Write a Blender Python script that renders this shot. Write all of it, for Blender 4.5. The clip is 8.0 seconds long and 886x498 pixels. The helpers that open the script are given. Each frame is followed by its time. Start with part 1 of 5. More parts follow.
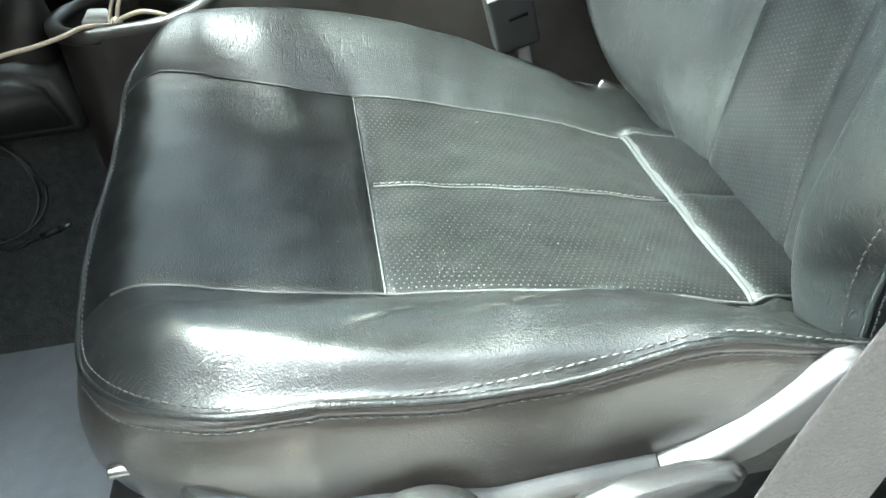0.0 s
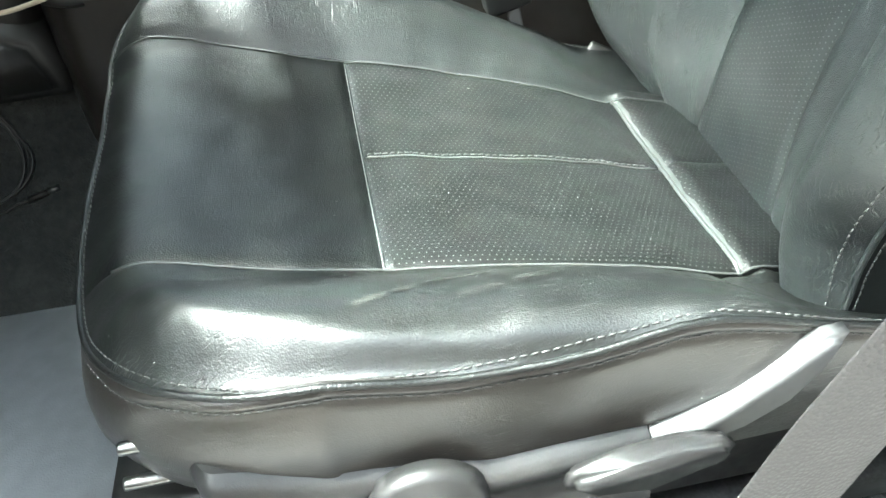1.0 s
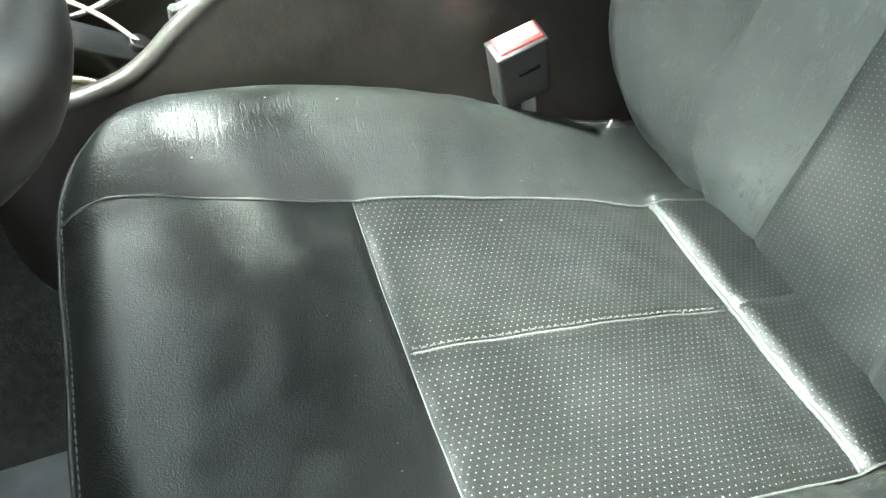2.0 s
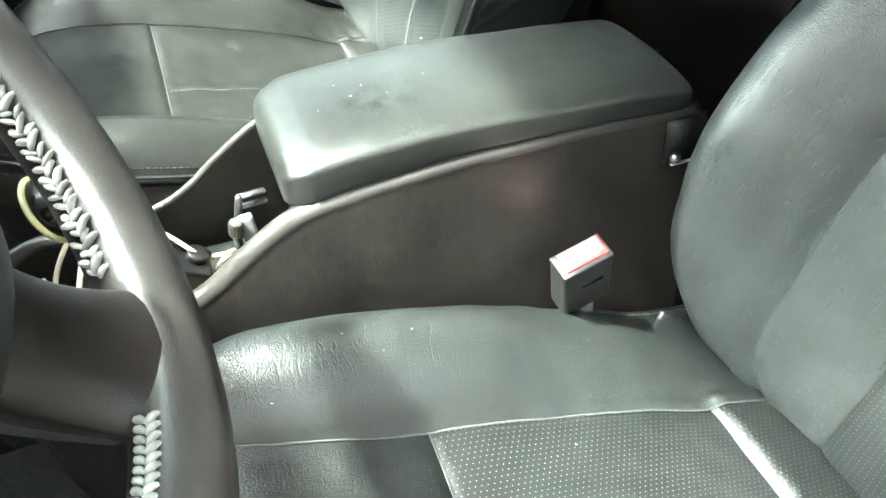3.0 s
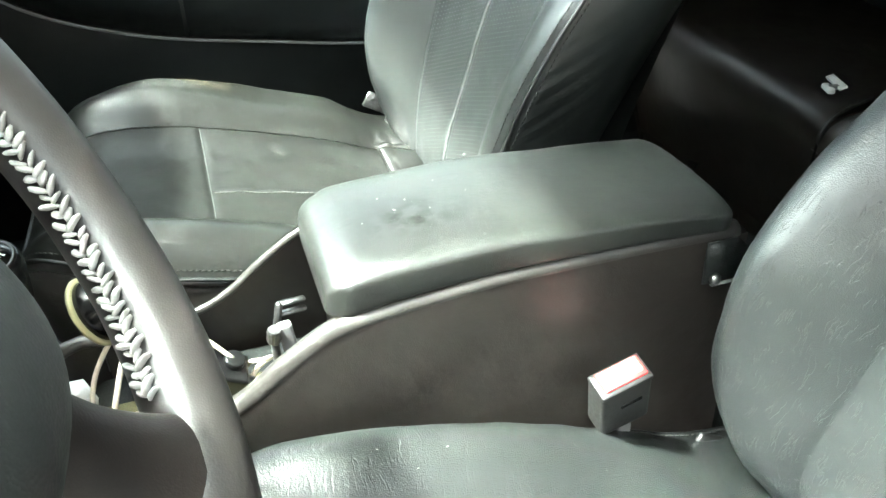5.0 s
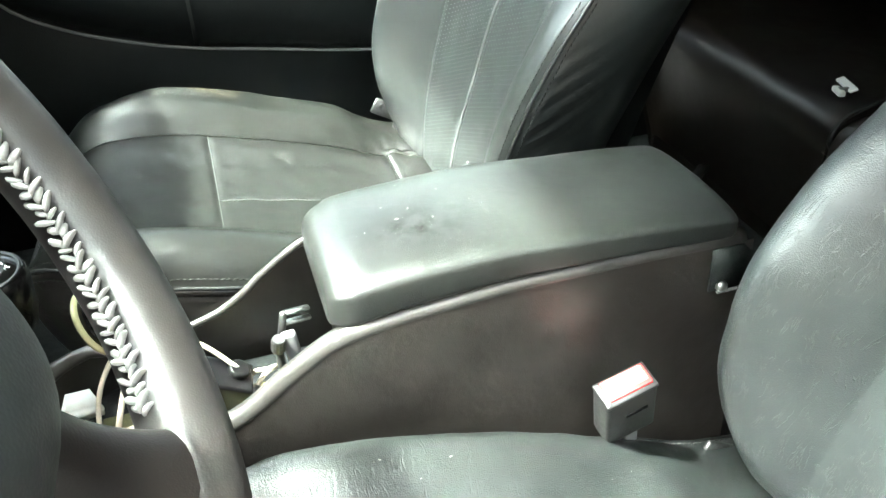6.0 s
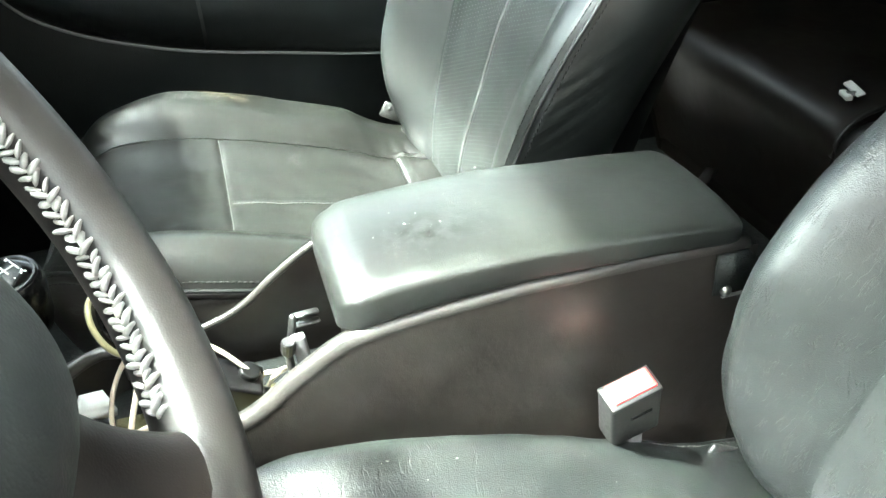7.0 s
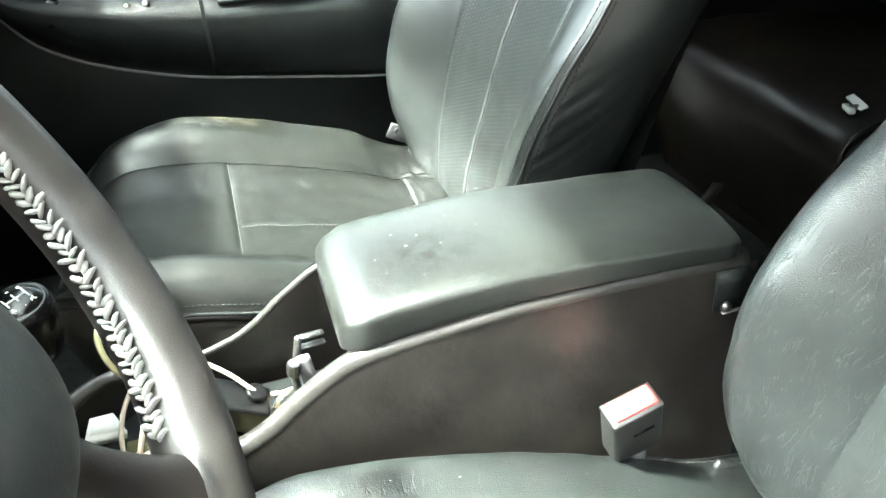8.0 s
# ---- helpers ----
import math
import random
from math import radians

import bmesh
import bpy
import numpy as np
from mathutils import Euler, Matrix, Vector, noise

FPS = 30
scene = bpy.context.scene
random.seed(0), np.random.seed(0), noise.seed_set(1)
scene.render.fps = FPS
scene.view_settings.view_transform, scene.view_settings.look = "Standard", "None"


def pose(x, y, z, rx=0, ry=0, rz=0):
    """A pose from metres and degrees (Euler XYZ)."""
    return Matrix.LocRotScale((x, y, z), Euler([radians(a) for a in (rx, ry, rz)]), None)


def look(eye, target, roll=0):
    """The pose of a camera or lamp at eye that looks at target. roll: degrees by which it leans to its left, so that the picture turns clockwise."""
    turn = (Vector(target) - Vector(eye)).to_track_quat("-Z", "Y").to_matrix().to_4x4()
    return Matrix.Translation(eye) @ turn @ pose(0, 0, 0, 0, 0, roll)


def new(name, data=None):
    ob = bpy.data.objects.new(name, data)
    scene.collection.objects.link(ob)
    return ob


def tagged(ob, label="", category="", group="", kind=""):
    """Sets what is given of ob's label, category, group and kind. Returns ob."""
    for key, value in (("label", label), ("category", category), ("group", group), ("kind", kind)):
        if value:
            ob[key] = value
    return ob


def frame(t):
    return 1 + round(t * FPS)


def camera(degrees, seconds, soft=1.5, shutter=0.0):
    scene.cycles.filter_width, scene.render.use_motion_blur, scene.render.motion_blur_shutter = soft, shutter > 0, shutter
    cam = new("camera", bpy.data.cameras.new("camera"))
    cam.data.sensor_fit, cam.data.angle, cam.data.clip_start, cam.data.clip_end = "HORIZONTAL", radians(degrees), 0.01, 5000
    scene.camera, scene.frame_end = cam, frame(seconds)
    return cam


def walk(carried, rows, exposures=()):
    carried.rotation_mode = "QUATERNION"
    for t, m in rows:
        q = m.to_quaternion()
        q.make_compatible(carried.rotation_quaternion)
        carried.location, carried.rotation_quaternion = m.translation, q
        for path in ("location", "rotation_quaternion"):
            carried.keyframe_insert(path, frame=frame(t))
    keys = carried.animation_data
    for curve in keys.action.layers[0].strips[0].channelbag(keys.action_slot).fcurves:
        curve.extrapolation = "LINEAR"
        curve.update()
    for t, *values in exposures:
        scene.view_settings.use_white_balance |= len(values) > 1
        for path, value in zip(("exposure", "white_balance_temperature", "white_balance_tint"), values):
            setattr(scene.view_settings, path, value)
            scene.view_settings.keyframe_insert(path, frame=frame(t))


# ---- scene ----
cam = camera(57.0, 8.0)

PATH = [
    (0, (0.001, -0.558, 0.642), (0.16, 1.088, -0.483), -6.2),
    (0.5, (0.002, -0.558, 0.638), (0.169, 1.058, -0.53), -7.0),
    (1, (-0.007, -0.551, 0.664), (0.177, 1.008, -0.575), -5.7),
    (1.2, (0.002, -0.506, 0.669), (0.212, 1.036, -0.588), -5.2),
    (2.3, (-0.085, -0.268, 0.783), (0.353, 1.043, -0.662), -3.0),
    (2.5, (-0.094, -0.242, 0.802), (0.381, 1.133, -0.571), -3.1),
    (3, (-0.104, -0.209, 0.834), (0.401, 1.221, -0.47), -2.1),
    (3.5, (-0.106, -0.198, 0.85), (0.388, 1.26, -0.427), -1.2),
    (4, (-0.109, -0.182, 0.852), (0.412, 1.335, -0.342), -1.1),
    (4.5, (-0.113, -0.198, 0.847), (0.397, 1.364, -0.294), -1.1),
    (6, (-0.101, -0.197, 0.851), (0.363, 1.398, -0.262), -2.5),
    (6.5, (-0.1, -0.2, 0.85), (0.352, 1.4, -0.262), -2.6),
    (7, (-0.101, -0.203, 0.859), (0.342, 1.399, -0.253), -2.8),
    (7.5, (-0.098, -0.205, 0.854), (0.328, 1.416, -0.237), -3.6),
    (8, (-0.092, -0.213, 0.867), (0.325, 1.421, -0.209), -4.3),
]
EXPOSURES = [(0, 3.66, 5850, -6), (1.2, 3.64, 6000, -5), (2.5, 3.88, 6120, -6), (3.5, 4.15, 6120, -6), (4.5, 4.28, 6120, -6), (8, 4.35, 6120, -5)]
walk(cam, [(t, look(eye, target, roll)) for t, eye, target, roll in PATH], exposures=EXPOSURES)

# ---- world, sun and exposure ----
SUN_ELEVATION, SUN_TURN = 63.0, 2.0       # degrees up; degrees from straight ahead of the car towards the driver's side (negative: the passenger's)
world = bpy.data.worlds.new("sky")
scene.world = world
world.use_nodes = True
wt = world.node_tree
wt.nodes.clear()
sky = wt.nodes.new("ShaderNodeTexSky")
sky.sky_type = "NISHITA"
sky.sun_disc = False
sun_from = Vector((-math.cos(radians(SUN_TURN)) * math.cos(radians(SUN_ELEVATION)),
                   -math.sin(radians(SUN_TURN)) * math.cos(radians(SUN_ELEVATION)),
                   math.sin(radians(SUN_ELEVATION))))
sky.sun_elevation = radians(SUN_ELEVATION)
sky.sun_rotation = math.atan2(sun_from.x, sun_from.y)
sky.air_density, sky.dust_density, sky.ozone_density = 0.7, 6.0, 0.6
back = wt.nodes.new("ShaderNodeBackground")
back.inputs["Strength"].default_value = 0.12
wout = wt.nodes.new("ShaderNodeOutputWorld")
haze = wt.nodes.new("ShaderNodeHueSaturation")
haze.inputs["Saturation"].default_value = 0.4
wt.links.new(sky.outputs[0], haze.inputs["Color"])
wt.links.new(haze.outputs[0], back.inputs["Color"])
wt.links.new(back.outputs[0], wout.inputs["Surface"])
sun_data = bpy.data.lights.new("sun", "SUN")
sun_data.energy, sun_data.angle, sun_data.color = 2.3, radians(3.0), (1.0, 0.96, 0.9)
sun = new("sun", sun_data)
sun.matrix_world = look(sun_from * 10, (0, 0, 0))


# ---- materials ----
def material(name, base, rough=0.5, metal=0.0, vary=0.15, vary_scale=6.0, grain=0.0, grain_scale=400.0,
             relief=0.0, relief_scale=30.0, coat=0.0, spec=0.5, dust=0.0, rough_vary=0.08):
    """Painted or plain surface: colour with stains at two scales, grain and relief by bump, dust as a paler veil."""
    m = bpy.data.materials.new(name)
    m.use_nodes = True
    t = m.node_tree
    t.nodes.clear()
    N, L = t.nodes.new, t.links.new
    out, bsdf, co = N("ShaderNodeOutputMaterial"), N("ShaderNodeBsdfPrincipled"), N("ShaderNodeTexCoord")
    L(bsdf.outputs[0], out.inputs[0])
    bsdf.inputs["Metallic"].default_value = metal
    bsdf.inputs["Coat Weight"].default_value = coat
    bsdf.inputs["Specular IOR Level"].default_value = spec
    n1, n2 = N("ShaderNodeTexNoise"), N("ShaderNodeTexNoise")
    for n, s, d in ((n1, vary_scale, 5), (n2, vary_scale * 11, 3)):
        n.inputs["Scale"].default_value, n.inputs["Detail"].default_value = s, d
        L(co.outputs["Object"], n.inputs["Vector"])
    mixn = N("ShaderNodeMath")
    mixn.operation = "MULTIPLY_ADD"
    L(n2.outputs[0], mixn.inputs[0])
    mixn.inputs[1].default_value = 0.45
    half = N("ShaderNodeMath")
    half.operation = "MULTIPLY"
    half.inputs[1].default_value = 0.55
    L(n1.outputs[0], half.inputs[0])
    L(half.outputs[0], mixn.inputs[2])
    ramp = N("ShaderNodeMapRange")
    ramp.inputs["From Min"].default_value, ramp.inputs["From Max"].default_value = 0.3, 0.7
    ramp.inputs["To Min"].default_value, ramp.inputs["To Max"].default_value = 1 - vary, 1 + vary
    L(mixn.outputs[0], ramp.inputs["Value"])
    col = N("ShaderNodeMix")
    col.data_type, col.blend_type = "RGBA", "MULTIPLY"
    col.inputs["Factor"].default_value = 1.0
    col.inputs["A"].default_value = (*base, 1)
    L(ramp.outputs[0], col.inputs["B"])
    final = col.outputs["Result"]
    if dust:
        veil = N("ShaderNodeMix")
        veil.data_type = "RGBA"
        veil.inputs["B"].default_value = (0.33, 0.31, 0.27, 1)
        dr = N("ShaderNodeMapRange")
        dr.inputs["From Min"].default_value, dr.inputs["From Max"].default_value = 0.42, 0.75
        dr.inputs["To Min"].default_value, dr.inputs["To Max"].default_value = 0.0, dust
        L(n1.outputs[0], dr.inputs["Value"])
        L(dr.outputs[0], veil.inputs["Factor"])
        L(final, veil.inputs["A"])
        final = veil.outputs["Result"]
    L(final, bsdf.inputs["Base Color"])
    rr = N("ShaderNodeMapRange")
    rr.inputs["From Min"].default_value, rr.inputs["From Max"].default_value = 0.3, 0.7
    rr.inputs["To Min"].default_value = max(rough - rough_vary, 0.285) if rough > 0.28 else rough * 0.8
    rr.inputs["To Max"].default_value = rough + rough_vary if rough > 0.28 else rough
    L(n2.outputs[0], rr.inputs["Value"])
    L(rr.outputs[0], bsdf.inputs["Roughness"])
    last = None
    for amount, scale, kind in ((relief, relief_scale, "noise"), (grain, grain_scale, "voronoi")):
        if not amount:
            continue
        tex = N("ShaderNodeTexNoise" if kind == "noise" else "ShaderNodeTexVoronoi")
        tex.inputs["Scale"].default_value = scale
        if kind == "noise":
            tex.inputs["Detail"].default_value = 6
        L(co.outputs["Object"], tex.inputs["Vector"])
        b = N("ShaderNodeBump")
        b.inputs["Strength"].default_value = amount
        b.inputs["Distance"].default_value = 0.35 / scale
        L(tex.outputs[0], b.inputs["Height"])
        if last:
            L(last.outputs[0], b.inputs["Normal"])
        last = b
    if last:
        L(last.outputs[0], bsdf.inputs["Normal"])
    return m


def leather(name, base, rough, holes=False, creases=0.3, bands="Y", period=0.0035, veil=0.2, spec=0.95, turn=0.0, cover=0.36, grain_depth=0.42, cracks=0.0, lint_amount=0.46, dents=0.06):
    """Black automotive leather: pebbled grain, stretch creases, rubbed pale veil, and rows of punched holes where asked."""
    m = bpy.data.materials.new(name)
    m.use_nodes = True
    t = m.node_tree
    t.nodes.clear()
    N, L = t.nodes.new, t.links.new
    out, bsdf, co = N("ShaderNodeOutputMaterial"), N("ShaderNodeBsdfPrincipled"), N("ShaderNodeTexCoord")
    L(bsdf.outputs[0], out.inputs[0])
    bsdf.inputs["Specular IOR Level"].default_value = spec
    turned = N("ShaderNodeMapping")
    turned.inputs["Rotation"].default_value = (0, 0, radians(turn))
    big, mid = N("ShaderNodeTexNoise"), N("ShaderNodeTexNoise")
    for n, s, d in ((big, 7.0, 6), (mid, 55.0, 5)):
        n.inputs["Scale"].default_value, n.inputs["Detail"].default_value = s, d
        L(co.outputs["Object"], n.inputs["Vector"])
    big.inputs["Distortion"].default_value = 0.8
    # crease lines: bent parallel folds, broken up by the hide
    bend, less, bent = N("ShaderNodeTexNoise"), N("ShaderNodeVectorMath"), N("ShaderNodeVectorMath")
    bend.inputs["Scale"].default_value, bend.inputs["Detail"].default_value = 22.0, 3
    L(co.outputs["Object"], bend.inputs["Vector"])
    less.operation, less.inputs[1].default_value = "SCALE", (0, 0, 0)
    less.inputs["Scale"].default_value = 0.014
    L(bend.outputs["Color"], less.inputs[0])
    bent.operation = "ADD"
    L(co.outputs["Object"], bent.inputs[0])
    L(less.outputs[0], bent.inputs[1])
    L(bent.outputs[0], turned.inputs["Vector"])
    # wrinkles: level lines of a noise that is drawn out along the fold
    fold, off, flat, line = N("ShaderNodeTexNoise"), N("ShaderNodeMath"), N("ShaderNodeMath"), N("ShaderNodeMapRange")
    across, along = 0.75 / period, 0.075 / period
    turned.inputs["Scale"].default_value = {"X": (across, along, along), "Y": (along, across, along), "Z": (along, along, across), "DIAGONAL": (along * 2, along, across)}[bands]
    fold.inputs["Scale"].default_value, fold.inputs["Detail"].default_value, fold.inputs["Roughness"].default_value = 1.0, 2.5, 0.6
    L(turned.outputs[0], fold.inputs["Vector"])
    off.operation, off.inputs[1].default_value = "SUBTRACT", 0.5
    L(fold.outputs["Fac"], off.inputs[0])
    flat.operation = "ABSOLUTE"
    L(off.outputs[0], flat.inputs[0])
    line.interpolation_type = "SMOOTHSTEP"
    line.inputs["From Min"].default_value, line.inputs["From Max"].default_value = 0.0, 0.034
    L(flat.outputs[0], line.inputs["Value"])
    where = N("ShaderNodeMapRange")
    where.inputs["From Min"].default_value, where.inputs["From Max"].default_value = cover, cover + 0.34
    broken, some = N("ShaderNodeMapRange"), N("ShaderNodeMath")
    broken.inputs["From Min"].default_value, broken.inputs["From Max"].default_value = 0.42, 0.58
    L(mid.outputs[0], broken.inputs["Value"])
    some.operation = "MULTIPLY"
    L(big.outputs[0], where.inputs["Value"])
    L(where.outputs[0], some.inputs[0])
    L(broken.outputs[0], some.inputs[1])
    # colour: near-black hide with a rubbed grey veil
    col = N("ShaderNodeMix")
    col.data_type = "RGBA"
    col.inputs["A"].default_value = (*base, 1)
    col.inputs["B"].default_value = (base[0] * 2.3 + 0.02, base[1] * 2.3 + 0.022, base[2] * 2.3 + 0.02, 1)
    vr = N("ShaderNodeMapRange")
    vr.inputs["From Min"].default_value, vr.inputs["From Max"].default_value = 0.35, 0.75
    vr.inputs["To Min"].default_value, vr.inputs["To Max"].default_value = 0.0, veil * 2
    L(big.outputs[0], vr.inputs["Value"])
    L(vr.outputs[0], col.inputs["Factor"])
    final = col.outputs["Result"]
    if cracks:
        # the finish is broken along the creases and shows the paler hide below
        bare, rev, amt = N("ShaderNodeMix"), N("ShaderNodeMath"), N("ShaderNodeMath")
        bare.data_type = "RGBA"
        bare.inputs["B"].default_value = (0.17, 0.176, 0.17, 1)
        rev.operation, rev.inputs[0].default_value = "SUBTRACT", cracks
        lim = N("ShaderNodeMath")
        lim.operation, lim.inputs[1].default_value = "MULTIPLY", cracks
        L(line.outputs[0], lim.inputs[0])
        L(lim.outputs[0], rev.inputs[1])
        amt.operation = "MULTIPLY"
        L(rev.outputs[0], amt.inputs[0])
        L(some.outputs[0], amt.inputs[1])
        L(amt.outputs[0], bare.inputs["Factor"])
        L(final, bare.inputs["A"])
        final = bare.outputs["Result"]
    rr = N("ShaderNodeMapRange")
    rr.inputs["From Min"].default_value, rr.inputs["From Max"].default_value = 0.3, 0.7
    rr.inputs["To Min"].default_value = max(rough - 0.03, 0.285)
    rr.inputs["To Max"].default_value = rough + 0.04
    L(mid.outputs[0], rr.inputs["Value"])
    L(rr.outputs[0], bsdf.inputs["Roughness"])
    grain = N("ShaderNodeTexVoronoi")
    grain.inputs["Scale"].default_value = 950.0
    L(co.outputs["Object"], grain.inputs["Vector"])
    b0 = N("ShaderNodeBump")
    b0.inputs["Strength"].default_value, b0.inputs["Distance"].default_value = dents, 0.006
    L(mid.outputs[0], b0.inputs["Height"])
    b1 = N("ShaderNodeBump")
    b1.inputs["Distance"].default_value = 0.0012
    cs = N("ShaderNodeMath")  # creases come and go over the hide
    cs.operation = "MULTIPLY"
    cs.inputs[1].default_value = creases
    L(some.outputs[0], cs.inputs[0])
    L(cs.outputs[0], b1.inputs["Strength"])
    L(line.outputs[0], b1.inputs["Height"])
    L(b0.outputs[0], b1.inputs["Normal"])
    b2 = N("ShaderNodeBump")
    b2.inputs["Strength"].default_value, b2.inputs["Distance"].default_value = grain_depth * 0.6, 0.0008
    L(grain.outputs[0], b2.inputs["Height"])
    L(b1.outputs[0], b2.inputs["Normal"])
    last = b2
    if holes:
        uv = N("ShaderNodeUVMap")
        sep = N("ShaderNodeSeparateXYZ")
        L(uv.outputs[0], sep.inputs[0])

        def op(kind, a, b=None, c=None):
            n = N("ShaderNodeMath")
            n.operation = kind
            for i, v in enumerate((a, b, c)):
                if v is None:
                    continue
                if isinstance(v, (int, float)):
                    n.inputs[i].default_value = v
                else:
                    L(v, n.inputs[i])
            return n.outputs[0]

        pitch = 0.0048
        u, v = op("DIVIDE", sep.outputs[0], pitch), op("DIVIDE", sep.outputs[1], pitch)
        row = op("FLOOR", v)
        shift = op("MULTIPLY", op("MODULO", row, 2.0), 0.5)
        fu, fv = op("SUBTRACT", op("FRACT", op("ADD", u, shift)), 0.5), op("SUBTRACT", op("FRACT", v), 0.5)
        dist = op("SQRT", op("ADD", op("MULTIPLY", fu, fu), op("MULTIPLY", fv, fv)))
        dot = N("ShaderNodeMapRange")
        dot.inputs["From Min"].default_value, dot.inputs["From Max"].default_value = 0.060, 0.130
        dot.inputs["To Min"].default_value, dot.inputs["To Max"].default_value = 1.0, 0.0
        L(dist, dot.inputs["Value"])
        # lint and dust sit in the holes and make them pale
        lint = N("ShaderNodeMix")
        lint.data_type = "RGBA"
        lint.inputs["B"].default_value = (0.42, 0.44, 0.42, 1)
        L(op("MULTIPLY", dot.outputs[0], lint_amount), lint.inputs["Factor"])
        L(final, lint.inputs["A"])
        final = lint.outputs["Result"]
        b3 = N("ShaderNodeBump")
        b3.invert = True
        b3.inputs["Strength"].default_value, b3.inputs["Distance"].default_value = 0.2, 0.0006
        L(dot.outputs[0], b3.inputs["Height"])
        L(last.outputs[0], b3.inputs["Normal"])
        last = b3
    L(final, bsdf.inputs["Base Color"])
    L(last.outputs[0], bsdf.inputs["Normal"])
    return m


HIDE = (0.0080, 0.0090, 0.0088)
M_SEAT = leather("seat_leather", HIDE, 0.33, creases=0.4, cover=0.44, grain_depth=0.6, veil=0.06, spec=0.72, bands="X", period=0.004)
M_WORN = leather("worn_leather", HIDE, 0.34, creases=0.55, veil=0.14, turn=24, cover=0.30, cracks=0.26, grain_depth=0.4, spec=0.8, bands="Y", period=0.0027)
# Sunlight on the inner bolster is put into this lighter copy of the hide.
M_BOLSTER = leather("lit_bolster_leather", (0.0120, 0.0135, 0.0131), 0.31, creases=0.55, cover=0.42, grain_depth=0.6, veil=0.12, spec=0.8, turn=-35, cracks=0.05, bands="X", period=0.006)
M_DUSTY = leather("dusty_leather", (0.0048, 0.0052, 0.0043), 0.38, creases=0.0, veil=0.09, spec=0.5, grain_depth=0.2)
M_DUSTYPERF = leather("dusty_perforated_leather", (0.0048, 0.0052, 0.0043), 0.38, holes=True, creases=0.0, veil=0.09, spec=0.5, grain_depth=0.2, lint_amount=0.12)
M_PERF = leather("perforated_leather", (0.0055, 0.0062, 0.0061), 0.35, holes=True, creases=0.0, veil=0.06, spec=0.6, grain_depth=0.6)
M_SIDE = leather("side_vinyl", (0.022, 0.0192, 0.0168), 0.30, creases=0.7, turn=20, cover=0.45, cracks=0.4, veil=0.1, grain_depth=0.25, bands="DIAGONAL", period=0.004)
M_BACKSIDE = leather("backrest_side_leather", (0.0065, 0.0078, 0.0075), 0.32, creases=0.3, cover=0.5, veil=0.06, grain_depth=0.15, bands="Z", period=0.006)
# Backrest fronts: base raised above the cushion leather, reflected light put into the colour.
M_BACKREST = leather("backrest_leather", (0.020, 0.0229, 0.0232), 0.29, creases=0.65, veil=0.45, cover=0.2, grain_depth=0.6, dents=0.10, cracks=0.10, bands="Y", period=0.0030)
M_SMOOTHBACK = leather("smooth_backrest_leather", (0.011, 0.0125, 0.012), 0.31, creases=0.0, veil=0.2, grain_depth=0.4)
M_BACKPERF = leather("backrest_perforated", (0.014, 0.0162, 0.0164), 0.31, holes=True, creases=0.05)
M_DUSTYBACKPERF = leather("dusty_backrest_perforated", (0.011, 0.0128, 0.0125), 0.33, holes=True, creases=0.0, lint_amount=0.75, grain_depth=0.3)
# Wear and the light that seam ridges catch, both put into one pale colour.
M_RUBBEDLIT = leather("rubbed_lit_edge", (0.065, 0.068, 0.065), 0.31, creases=0.0, grain_depth=0.1)
M_THREAD = material("thread", (0.085, 0.085, 0.082), 0.5, vary=0.25, vary_scale=60)
M_PLASTIC = material("satin_plastic", (0.0150, 0.0126, 0.0110), 0.33, grain=0.25, grain_scale=900, vary=0.25, relief=0.12, relief_scale=14, dust=0.03)
M_TRIM = material("seat_trim_plastic", (0.018, 0.0175, 0.018), 0.36, grain=0.15, grain_scale=1100, vary=0.2, relief=0.1, relief_scale=10, dust=0.02)
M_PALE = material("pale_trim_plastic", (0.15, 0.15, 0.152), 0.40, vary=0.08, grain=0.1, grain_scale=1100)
M_LID = leather("armrest_vinyl", (0.0100, 0.0108, 0.0098), 0.34, creases=0.0, veil=0.25, grain_depth=0.3, spec=0.7)
M_DARK = material("black_plastic", (0.010, 0.010, 0.010), 0.45, vary=0.2, grain=0.2, grain_scale=900, dust=0.01)
M_DOOR = material("door_vinyl", (0.0065, 0.0076, 0.0075), 0.46, spec=0.25, grain=0.4, grain_scale=500, vary=0.2, dust=0.006)
M_CARPET = material("carpet", (0.038, 0.041, 0.041), 0.95, grain=1.0, grain_scale=420, relief=0.8, relief_scale=60, vary=0.35, vary_scale=9, spec=0.05, dust=0.01)
M_MAT = material("floor_mat_rubber", (0.38, 0.40, 0.425), 0.72, grain=0.4, grain_scale=700, vary=0.18, vary_scale=4, dust=0.06)
M_BINDING = material("mat_binding", (0.075, 0.077, 0.08), 0.85, vary=0.25, vary_scale=50)
M_WHEEL = leather("wheel_leather", (0.0125, 0.0108, 0.0100), 0.40, creases=0.0, veil=0.06, spec=0.85, grain_depth=0.12)
M_LACE = material("wheel_lacing", (0.32, 0.32, 0.305), 0.42, vary=0.3, vary_scale=40)
M_SPOKE = material("wheel_spoke_plastic", (0.020, 0.0165, 0.0148), 0.31, grain=0.2, grain_scale=900, vary=0.2)
M_HUB = material("wheel_hub_vinyl", (0.015, 0.0168, 0.0165), 0.5, grain=0.2, grain_scale=600, vary=0.2)
M_STEEL = material("zinc_steel", (0.27, 0.27, 0.265), 0.30, metal=1.0, vary=0.2, vary_scale=30)
M_DULL = material("dull_steel", (0.20, 0.20, 0.20), 0.4, metal=1.0, vary=0.4, vary_scale=30)
